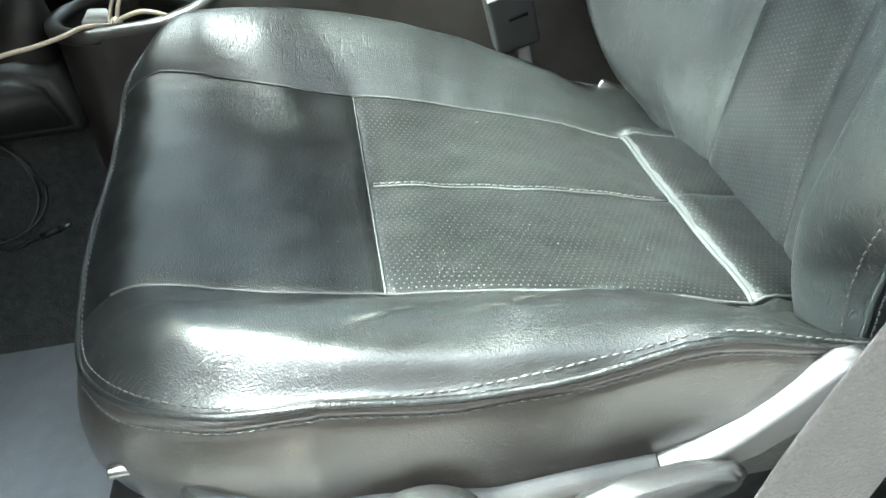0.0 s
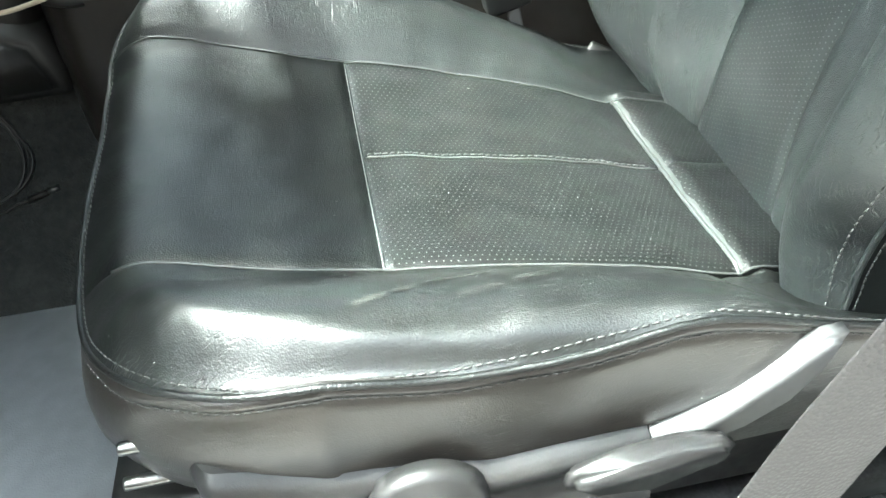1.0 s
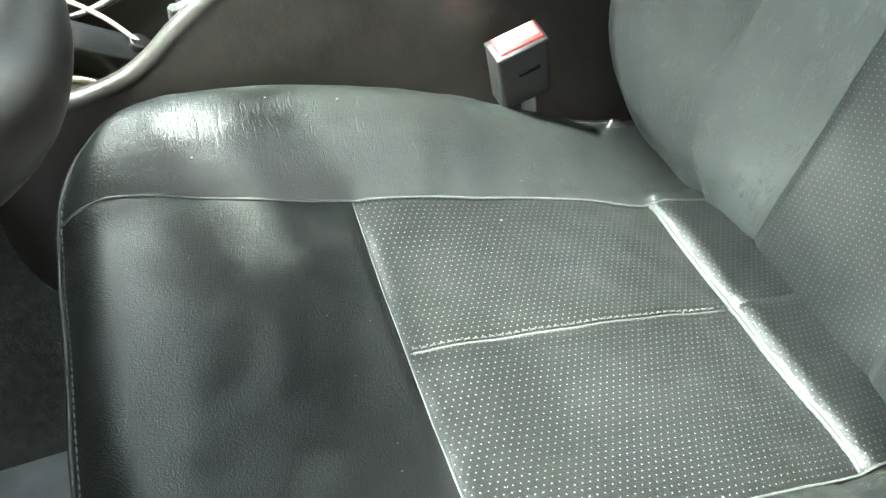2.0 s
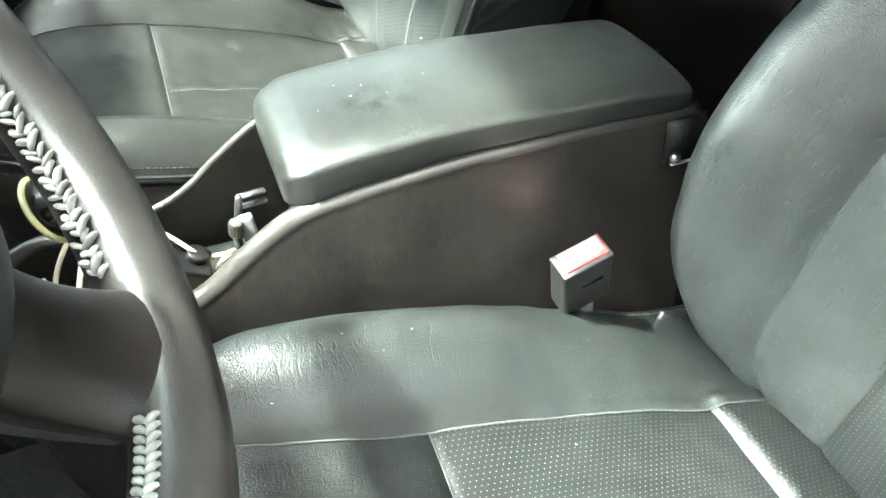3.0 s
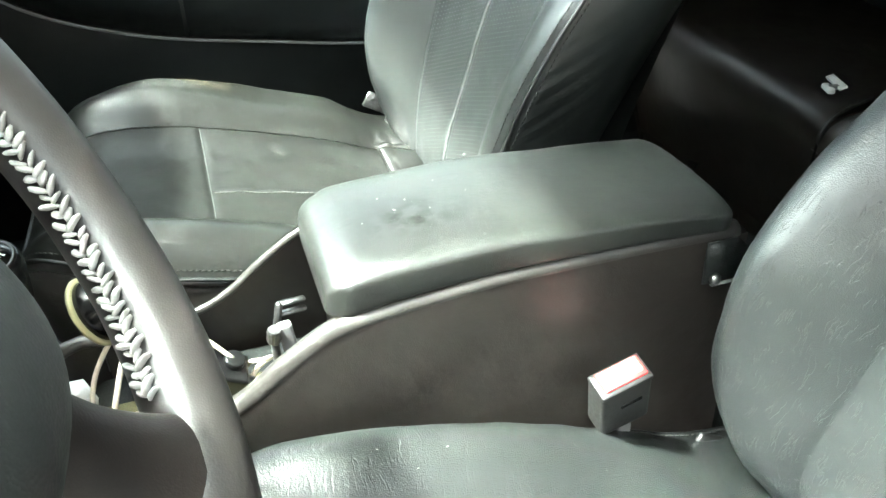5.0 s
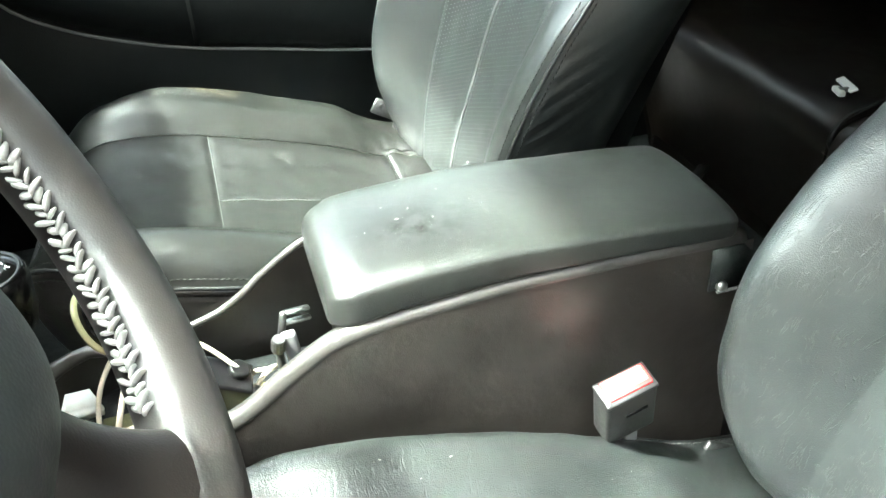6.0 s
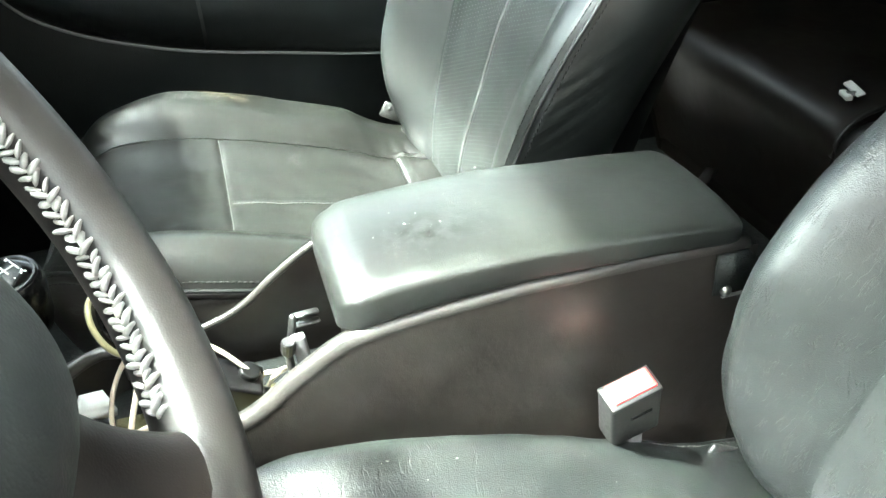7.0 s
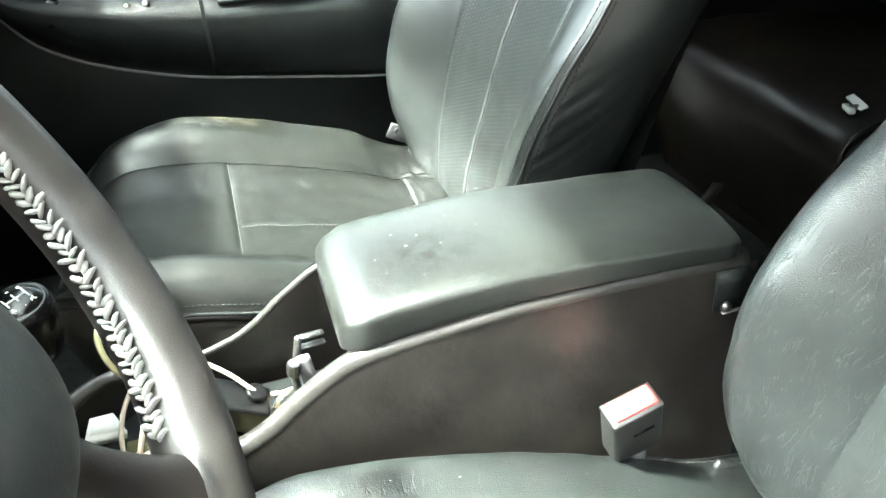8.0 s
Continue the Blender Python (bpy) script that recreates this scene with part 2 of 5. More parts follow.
M_WEB = material("belt_webbing", (0.080, 0.075, 0.074), 0.72, vary=0.08, vary_scale=5, grain=0.8, grain_scale=520)
M_WHITE = material("white_plastic", (0.78, 0.78, 0.76), 0.4, vary=0.06)
M_CABLE = material("cream_cable", (0.55, 0.48, 0.38), 0.5, vary=0.15, vary_scale=25)
M_BLACKCABLE = material("black_cable", (0.02, 0.02, 0.02), 0.32, vary=0.2)
M_RED = material("red_plastic", (0.62, 0.03, 0.03), 0.3, vary=0.12, vary_scale=40)
# Pinkish white stands for the sky's glare on the button top.
M_BUTTON = material("buckle_button_plastic", (0.72, 0.60, 0.56), 0.25, vary=0.1, vary_scale=30)
M_BUCKLE = material("buckle_plastic", (0.022, 0.022, 0.0215), 0.33, vary=0.15, vary_scale=30, grain=0.1, grain_scale=1200)
M_GREYPLASTIC = material("grey_plastic", (0.17, 0.17, 0.17), 0.35, vary=0.1, vary_scale=20)
M_AMBER = material("amber_rubber", (0.24, 0.22, 0.12), 0.35, vary=0.15, vary_scale=20)
M_OLIVE = material("olive_felt", (0.10, 0.095, 0.05), 0.9, vary=0.25, grain=0.6, grain_scale=500, spec=0.1)
M_BENCH = leather("bench_leather", (0.0085, 0.0056, 0.0036), 0.40, creases=0.2, spec=0.5, veil=0.02)
M_HEADLINER = material("headliner_cloth", (0.20, 0.17, 0.145), 0.95, vary=0.08, grain=0.4, grain_scale=500, spec=0.1)
M_PAINT = material("body_paint", (0.16, 0.17, 0.18), 0.25, vary=0.05, coat=0.5)
M_ASPHALT = material("concrete_yard", (0.30, 0.29, 0.275), 0.85, vary=0.25, vary_scale=1.2, relief=0.4, relief_scale=12)
M_ADDEDWALL = material("added_wall_render", (0.29, 0.255, 0.225), 0.9, vary=0.2, vary_scale=1.5, relief=0.5, relief_scale=25, spec=0.2)
M_SHIFT = material("knob_gloss", (0.003, 0.003, 0.003), 0.22, vary=0.2, spec=0.22)
M_BOXBLACK = material("matt_black_plastic", (0.004, 0.004, 0.0042), 0.30, vary=0.2, spec=0.3, grain=0.1, grain_scale=900)
# Console plastic made paler for the tray rim: sun on the edge as colour.
M_LITRIM = material("sunlit_plastic_rim", (0.027, 0.025, 0.023), 0.34, vary=0.25, vary_scale=30, spec=0.7, rough_vary=0.05)
M_DARKTHREAD = material("dark_thread", (0.018, 0.018, 0.017), 0.5, vary=0.25, vary_scale=60)
M_INK = material("white_ink", (0.75, 0.75, 0.73), 0.5, vary=0.05)
M_LINT = material("lint", (0.35, 0.34, 0.32), 0.9, vary=0.1)


def glass_material():
    m = bpy.data.materials.new("window_glass")
    m.use_nodes = True
    b = m.node_tree.nodes["Principled BSDF"]
    b.inputs["Base Color"].default_value = (0.93, 0.97, 0.95, 1)
    b.inputs["Roughness"].default_value = 0.02
    b.inputs["IOR"].default_value = 1.1
    b.inputs["Transmission Weight"].default_value = 1.0
    return m


M_GLASS = glass_material()


# ---- mesh helpers ----
def curve_through(xs, ys):
    """A smooth function through the points (xs, ys), flat-ended like a spline with limited slopes."""
    xs, ys = np.array(xs, float), np.array(ys, float)
    d = np.diff(ys) / np.diff(xs)
    m = np.zeros(len(xs))
    m[1:-1] = np.where(d[:-1] * d[1:] > 0, 2 * d[:-1] * d[1:] / (d[:-1] + d[1:] + 1e-12), 0)
    m[0], m[-1] = d[0], d[-1]

    def value(x):
        x = min(max(x, xs[0]), xs[-1])
        i = min(max(int(np.searchsorted(xs, x)) - 1, 0), len(xs) - 2)
        h = xs[i + 1] - xs[i]
        s = (x - xs[i]) / h
        return float(ys[i] * (1 + 2 * s) * (1 - s) ** 2 + m[i] * h * s * (1 - s) ** 2
                     + ys[i + 1] * s * s * (3 - 2 * s) + m[i + 1] * h * s * s * (s - 1))
    return value


def part(name, bm, mat, parent=None, label="", smooth=True):
    """Links a bmesh as one mesh object under a thing or a part."""
    me = bpy.data.meshes.new(name)
    bmesh.ops.recalc_face_normals(bm, faces=bm.faces)
    bm.to_mesh(me)
    bm.free()
    for p in me.polygons:
        p.use_smooth = smooth
    me.materials.append(mat)
    ob = new(name, me)
    if parent:
        ob.parent = parent
    if label:
        tagged(ob, label)
    return ob


def piece(name, me, parent, m, label=""):
    """One more object on a shared mesh."""
    ob = new(name, me)
    ob.parent = parent
    ob.matrix_basis = m
    return tagged(ob, label)


def thing(name, label, category, at=(0, 0, 0), group="", kind=""):
    ob = new(name)
    ob.empty_display_size = 0.05
    ob.location = at
    return tagged(ob, label, category, group, kind)


def spread(n, edge=2.2):
    """n + 1 numbers from 0 to 1, closer together near both ends."""
    out = []
    for i in range(n + 1):
        s = i / n
        a = 0.5 - 0.5 * math.cos(math.pi * s)
        out.append(a + (s - a) * (1 / edge))
    return out


def sheet(fn, us, vs, uv=None, skirt=0.0, down=(0, 0, -1)):
    """A grid fn(u, v); its border is folded over by skirt, so that the panel has an edge."""
    bm = bmesh.new()
    lay = bm.loops.layers.uv.new("UVMap") if uv else None
    rows = [[bm.verts.new(fn(u, v)) for v in vs] for u in us]
    for i in range(len(us) - 1):
        for j in range(len(vs) - 1):
            f = bm.faces.new((rows[i][j], rows[i + 1][j], rows[i + 1][j + 1], rows[i][j + 1]))
            if uv:
                for lp, (a, b) in zip(f.loops, ((i, j), (i + 1, j), (i + 1, j + 1), (i, j + 1))):
                    lp[lay].uv = uv(us[a], vs[b])
    if skirt:
        ring = ([rows[i][0] for i in range(len(us))] + [rows[-1][j] for j in range(1, len(vs))]
                + [rows[i][-1] for i in range(len(us) - 2, -1, -1)] + [rows[0][j] for j in range(len(vs) - 2, 0, -1)])
        high = [bm.verts.new(v.co) for v in ring]        # own corners, so that the fold stays crisp
        low = [bm.verts.new(v.co + Vector(down) * skirt) for v in ring]
        for k in range(len(ring)):
            q = (k + 1) % len(ring)
            bm.faces.new((high[k], high[q], low[q], low[k]))
    return bm


def tube(path, r, sides=8, closed=False, taper=None):
    bm = bmesh.new()
    add_tube(bm, path, r, sides, closed, taper)
    return bm


def add_tube(bm, path, r, sides=8, closed=False, taper=None):
    path = [Vector(p) for p in path]
    n = len(path)
    rings, side = [], None
    for i, p in enumerate(path):
        a, b = path[(i - 1) % n] if closed or i else p, path[(i + 1) % n] if closed or i < n - 1 else p
        way = (b - a).normalized()
        if side is None:
            side = way.orthogonal().normalized()
        side = (side - way * side.dot(way)).normalized()
        up = way.cross(side)
        rr = r * (taper(i / (n - 1)) if taper else 1)
        rings.append([bm.verts.new(p + rr * (math.cos(k * math.tau / sides) * side + math.sin(k * math.tau / sides) * up)) for k in range(sides)])
    for i in range(n if closed else n - 1):
        a, b = rings[i], rings[(i + 1) % n]
        for k in range(sides):
            bm.faces.new((a[k], a[(k + 1) % sides], b[(k + 1) % sides], b[k]))
    if not closed:
        bm.faces.new(rings[0])
        bm.faces.new(rings[-1])


def bezier_path(points, n=8):
    """A smooth path through the points (Catmull-Rom)."""
    p = [Vector(q) for q in points]
    p = [2 * p[0] - p[1]] + p + [2 * p[-1] - p[-2]]
    out = []
    for i in range(1, len(p) - 2):
        for k in range(n):
            s = k / n
            out.append(0.5 * (2 * p[i] + (p[i + 1] - p[i - 1]) * s + (2 * p[i - 1] - 5 * p[i] + 4 * p[i + 1] - p[i + 2]) * s * s
                              + (3 * p[i] - p[i - 1] - 3 * p[i + 1] + p[i + 2]) * s ** 3))
    out.append(p[-2])
    return out


def block(size, bevel=0.004, segments=2, m=None):
    """A box with rounded edges."""
    bm = bmesh.new()
    bmesh.ops.create_cube(bm, size=1)
    bmesh.ops.scale(bm, vec=size, verts=bm.verts)
    if bevel:
        bmesh.ops.bevel(bm, geom=list(bm.edges), offset=bevel, segments=segments, affect="EDGES", profile=0.6)
    if m is not None:
        bmesh.ops.transform(bm, matrix=m, verts=bm.verts)
    return bm


def slab(profile, lo, hi, axis="y", bevel=0.0, segments=2):
    """A flat outline of (a, b) points, made solid between lo and hi along the axis."""
    bm = bmesh.new()

    def place(a, b, c):
        return {"y": (a, c, b), "x": (c, a, b), "z": (a, b, c)}[axis]
    low = [bm.verts.new(place(a, b, lo)) for a, b in profile]
    high = [bm.verts.new(place(a, b, hi)) for a, b in profile]
    bm.faces.new(low)
    bm.faces.new(high[::-1])
    n = len(profile)
    for k in range(n):
        bm.faces.new((low[k], low[(k + 1) % n], high[(k + 1) % n], high[k]))
    if bevel:
        edges = [e for e in bm.edges if (e.verts[0] in low) == (e.verts[1] in low)]
        bmesh.ops.bevel(bm, geom=edges, offset=bevel, segments=segments, affect="EDGES")
    return bm


def lathe(profile, steps=24, m=None):
    """Turns (radius, height) points about z."""
    bm = bmesh.new()
    rings = [[bm.verts.new((r * math.cos(k * math.tau / steps), r * math.sin(k * math.tau / steps), h)) for k in range(steps)] for r, h in profile]
    for a, b in zip(rings, rings[1:]):
        for k in range(steps):
            bm.faces.new((a[k], a[(k + 1) % steps], b[(k + 1) % steps], b[k]))
    bm.faces.new(rings[0])
    bm.faces.new(rings[-1])
    bmesh.ops.remove_doubles(bm, verts=bm.verts, dist=1e-6)
    if m is not None:
        bmesh.ops.transform(bm, matrix=m, verts=bm.verts)
    return bm


def axes(origin, x, y):
    """A pose with its x and y axes along the given directions."""
    x = Vector(x).normalized()
    z = x.cross(Vector(y)).normalized()
    y = z.cross(x)
    return Matrix(((x.x, y.x, z.x, origin[0]), (x.y, y.y, z.y, origin[1]), (x.z, y.z, z.z, origin[2]), (0, 0, 0, 1)))


def stitches(path, normals, length, gap, radius, lift=0.0006):
    """Thread stitches laid end to end along a path: one joined mesh of small rounded capsules."""
    bm = bmesh.new()
    path = [Vector(p) for p in path]
    run = [0.0]
    for a, b in zip(path, path[1:]):
        run.append(run[-1] + (b - a).length)

    def at(s):
        i = min(max(int(np.searchsorted(run, s)) - 1, 0), len(path) - 2)
        k = (s - run[i]) / max(run[i + 1] - run[i], 1e-9)
        return path[i].lerp(path[i + 1], k), Vector(normals[i]).lerp(Vector(normals[i + 1]), k).normalized()
    s = 0.0
    while s + length < run[-1]:
        pts = []
        for k in range(5):
            p, nn = at(s + length * k / 4)
            pts.append(p + nn * (lift + radius * math.sin(math.pi * k / 4) * 1.1 - radius * 0.6))
        add_tube(bm, pts, radius, 5, taper=lambda q: 0.55 + 0.45 * math.sin(math.pi * q))
        s += length + gap
    return bm


# ---- car seat ----
C_MID = curve_through([-0.23, -0.19, -0.15, -0.10, 0.0, 0.10, 0.19, 0.25, 0.30, 0.34], [0.350, 0.360, 0.359, 0.350, 0.331, 0.312, 0.290, 0.272, 0.266, 0.264])
C_CREST = curve_through([-0.23, -0.19, -0.15, -0.04, 0.03, 0.10, 0.19, 0.25, 0.30, 0.34], [0.026, 0.048, 0.066, 0.074, 0.068, 0.056, 0.044, 0.024, 0.010, 0.004])
C_ACROSS = curve_through([0.0, 0.07, 0.118, 0.148, 0.170, 0.190, 0.210, 0.230, 0.243, 0.252], [0.0, 0.05, 0.17, 0.32, 0.66, 0.90, 1.0, 0.93, 0.74, 0.46])
C_SEAM = curve_through([-0.24, -0.18, 0.0, 0.25, 0.34], [0.156, 0.153, 0.148, 0.137, 0.128])
C_FRONT = curve_through([0.0, 0.08, 0.13, 0.16, 0.20, 0.227, 0.243, 0.252], [-0.201, -0.203, -0.204, -0.201, -0.184, -0.152, -0.114, -0.072])
C_CREST_WORN = curve_through([-0.23, -0.19, -0.15, -0.10, -0.04, 0.03, 0.08, 0.13, 0.19, 0.25, 0.30, 0.34], [0.016, 0.026, 0.034, 0.038, 0.040, 0.041, 0.046, 0.047, 0.042, 0.026, 0.012, 0.004])
C_CREST_IN = curve_through([-0.23, -0.19, -0.15, -0.04, 0.03, 0.10, 0.15, 0.19, 0.25, 0.30, 0.34], [0.026, 0.046, 0.064, 0.076, 0.071, 0.056, 0.043, 0.032, 0.014, 0.006, 0.002])
C_EDGE = curve_through([-0.12, -0.04, 0.0, 0.03, 0.088, 0.132, 0.156, 0.177, 0.209, 0.25, 0.335], [0.366, 0.364, 0.360, 0.356, 0.353, 0.357, 0.361, 0.359, 0.349, 0.336, 0.318])


C_FRONT_FAR = curve_through([0.0, 0.10, 0.146, 0.18, 0.215, 0.235, 0.246, 0.252], [-0.201, -0.203, -0.203, -0.198, -0.182, -0.156, -0.126, -0.085])
C_FRONT_OUT = curve_through([0.0, 0.06, 0.10, 0.146, 0.18, 0.215, 0.235, 0.246, 0.252], [-0.201, -0.199, -0.195, -0.184, -0.168, -0.138, -0.106, -0.076, -0.040])


def front_edge(y, worn=True):
    """The front outline of the cushion; the worn outer corner is rounder."""
    if y >= 0:
        return C_FRONT(y)
    return C_FRONT_OUT(-y) if worn else C_FRONT_FAR(-y)


C_SKEW = curve_through([-0.24, -0.18, -0.08, 0.0, 0.34], [0.016, 0.014, 0.005, 0.0, 0.0])
C_SKEW_OUT = curve_through([-0.24, -0.18, -0.12, -0.08, 0.0, 0.15, 0.34], [0.046, 0.041, 0.030, 0.021, 0.012, 0.005, 0.0])


def seam_at(x, side, worn=True):
    """Where the bolster's seam runs; it bows out at the front on the inner side."""
    if side > 0:
        return C_SEAM(x) + C_SKEW(x)
    return C_SEAM(x) - (C_SKEW_OUT(x) if worn else C_SKEW(x))


C_FOLD = curve_through([0.0, 0.227, 0.243, 0.252], [1.0, 1.0, 0.55, 0.0])
C_REAR = 0.335
T_SEAM, R_SEAM, MID_SEAM, OUTER = 0.002, 0.249, 0.012, 0.252


def dip(d, depth, width):
    return depth * math.exp(-(d / width) ** 2)


C_RIM = curve_through([0.0, 0.10, 0.15, 0.178, 0.20, 0.218, 0.243, 0.252], [0.342, 0.330, 0.334, 0.341, 0.347, 0.352, 0.360, 0.364])


def cushion_height(x, y, worn=False):
    """The seat cushion's top over its own middle line, with the seams drawn in and gathers on the bolsters."""
    a = abs(y)
    crest = (C_CREST_WORN if y < 0 else C_CREST_IN) if worn else C_CREST
    z = C_MID(x) + crest(x) * C_ACROSS(a)
    e = max(x - front_edge(y, worn), 0.0)
    if y < 0:
        turn = (front_edge(y + 0.002, worn) - front_edge(min(y, -0.004) - 0.002, worn)) / 0.004 if a < 0.249 else 6.0
        e *= max(0.25, 1 / math.sqrt(1 + turn * turn))
    if y > 0:
        z -= 0.018 * max(0.0, 1 - e / 0.045) ** 2 * C_FOLD(a)
    else:
        xf = front_edge(y, worn)
        z -= (C_MID(xf) + crest(xf) * C_ACROSS(a) - C_RIM(a)) * max(0.0, 1 - e / (0.050 if worn else 0.13)) ** 2
    if y < 0 and worn:
        z += (C_EDGE(x) - C_MID(x) - crest(x) * C_ACROSS(OUTER)) * min(1.0, max(0.0, (a - 0.185) / 0.067)) ** 1.5 * min(1.0, e / 0.04)
    if y < 0 and not worn:
        z -= 0.013 * math.exp(-((a - 0.205) / 0.03) ** 2) * (1 if x < 0.1 else max(0, 1 - (x - 0.1) / 0.1)) * min(1.0, e / 0.05)
    ys = seam_at(x, 1 if y > 0 else -1, worn)
    fade = min(1.0, e / 0.03)
    z -= (dip(a - ys, 0.0028, 0.0035) + 0.003 * math.exp(-((a - ys) / 0.016) ** 2)) * fade
    if a < ys + 0.01:
        z -= dip(x - T_SEAM, 0.0022, 0.0035) + dip(x - R_SEAM, 0.001, 0.004)
        s = min(1.0, max(0.0, (x - R_SEAM) / 0.016))
        z += 0.007 * s * s * (3 - 2 * s) * max(0.0, 1 - max(0.0, x - R_SEAM - 0.02) / 0.06)
        if x > T_SEAM:
            z -= dip(y - MID_SEAM, 0.0016, 0.0035)
    for x0, amount, side in ((0.075, 0.0055, 1), (0.118, 0.0045, 1), (0.165, 0.003, 1), (0.20, 0.0030, -1), (0.235, 0.005, -1), (0.258, 0.005, -1), (0.280, 0.005, -1)):
        if y * side > 0 and a > ys:
            z -= amount * math.exp(-((x - x0 - (a - ys) * 0.25 * side) / 0.007) ** 2) * math.exp(-(a - ys) / 0.035)
    z += 0.0022 * noise.noise((x * 14, y * 14, 3.1)) + 0.0012 * noise.noise((x * 38, y * 38, 9.1))
    return z


B_MID = curve_through([0.20, 0.26, 0.30, 0.40, 0.50, 0.60, 0.70, 0.80, 0.90], [0.312, 0.306, 0.311, 0.336, 0.371, 0.414, 0.462, 0.512, 0.565])
B_CREST = curve_through([0.20, 0.26, 0.32, 0.38, 0.44, 0.50, 0.56, 0.62, 0.70, 0.80, 0.90], [0.0, 0.016, 0.050, 0.082, 0.100, 0.108, 0.098, 0.080, 0.062, 0.045, 0.02])
B_ACROSS = curve_through([0.0, 0.06, 0.10, 0.135, 0.165, 0.190, 0.207, 0.225, 0.242, 0.250], [0.0, 0.02, 0.06, 0.18, 0.55, 0.88, 1.0, 0.93, 0.68, 0.45])
B_FLAT = curve_through([0.0, 0.06, 0.10, 0.135, 0.165, 0.190, 0.207, 0.225, 0.242, 0.250], [0.0, 0.01, 0.04, 0.11, 0.26, 0.44, 0.545, 0.59, 0.555, 0.45])
B_SEAM = curve_through([0.20, 0.30, 0.42, 0.60, 0.90], [0.120, 0.128, 0.136, 0.146, 0.150])
B_INNER = curve_through([0.20, 0.28, 0.40, 0.60, 0.90], [0.078, 0.070, 0.060, 0.064, 0.080])
B_WIDE = curve_through([0.20, 0.25, 0.32, 0.42, 0.60, 0.78, 0.84, 0.88, 0.90], [0.190, 0.212, 0.238, 0.250, 0.250, 0.238, 0.22, 0.17, 0.10])
B_WIDE_NEAR = curve_through([0.20, 0.25, 0.32, 0.42, 0.48, 0.54, 0.60, 0.78, 0.84, 0.88, 0.90], [0.175, 0.185, 0.197, 0.215, 0.228, 0.239, 0.247, 0.238, 0.22, 0.17, 0.10])
B_TOP, B_LOW = 0.90, 0.205
# the driver's backrest is worn out of true: inner and outer bolster have curves of their own
D_MID = curve_through([0.20, 0.26, 0.30, 0.40, 0.50, 0.60, 0.70, 0.80, 0.90], [0.312, 0.307, 0.312, 0.334, 0.368, 0.420, 0.465, 0.512, 0.565])
D_CREST_IN = curve_through([0.20, 0.26, 0.32, 0.38, 0.44, 0.50, 0.56, 0.62, 0.70, 0.80, 0.90], [-0.010, 0.010, 0.059, 0.094, 0.112, 0.122, 0.113, 0.082, 0.052, 0.04, 0.02])
D_CREST_OUT = curve_through([0.20, 0.26, 0.32, 0.38, 0.44, 0.50, 0.56, 0.62, 0.70, 0.80, 0.90], [0.006, 0.035, 0.058, 0.077, 0.084, 0.092, 0.091, 0.082, 0.066, 0.045, 0.02])
D_SEAM_IN = curve_through([0.20, 0.30, 0.42, 0.60, 0.90], [0.122, 0.142, 0.144, 0.138, 0.142])
D_SEAM_OUT = curve_through([0.20, 0.30, 0.42, 0.60, 0.90], [0.116, 0.116, 0.128, 0.146, 0.150])
D_WIDE_IN = curve_through([0.20, 0.25, 0.32, 0.42, 0.60, 0.78, 0.84, 0.88, 0.90], [0.190, 0.197, 0.213, 0.246, 0.249, 0.238, 0.22, 0.17, 0.10])
D_WIDE_OUT = curve_through([0.20, 0.25, 0.32, 0.42, 0.60, 0.78, 0.84, 0.88, 0.90], [0.190, 0.194, 0.198, 0.222, 0.252, 0.240, 0.22, 0.17, 0.10])


def backrest_curves(worn, y):
    """Middle line, crest, bolster seam and half width on the side of y."""
    if not worn:
        return B_MID, B_CREST, B_SEAM, B_WIDE_NEAR if y > 0 else B_WIDE
    return (D_MID, D_CREST_IN, D_SEAM_IN, D_WIDE_IN) if y > 0 else (D_MID, D_CREST_OUT, D_SEAM_OUT, D_WIDE_OUT)


def backrest_face(z, y, worn=False):
    mid, crest, seam, wide = backrest_curves(worn, y)
    a = abs(y) * 0.25 / wide(z)
    x = mid(z) - crest(z) * (B_FLAT if y > 0 and not worn else B_ACROSS)(min(a, 0.25))
    ys, yi = seam(z), B_INNER(z)
    x += dip(abs(y) - ys, 0.0050, 0.007) + (dip(abs(y) - yi, 0.0030, 0.006) if worn else dip(y + 0.005, 0.0020, 0.006))
    x -= 0.0022 * noise.noise((z * 13, y * 13, 5.7)) + 0.0010 * noise.noise((z * 40, y * 40, 1.7))
    x += 0.05 * max(0.0, (z - 0.83) / 0.07) ** 2
    return x


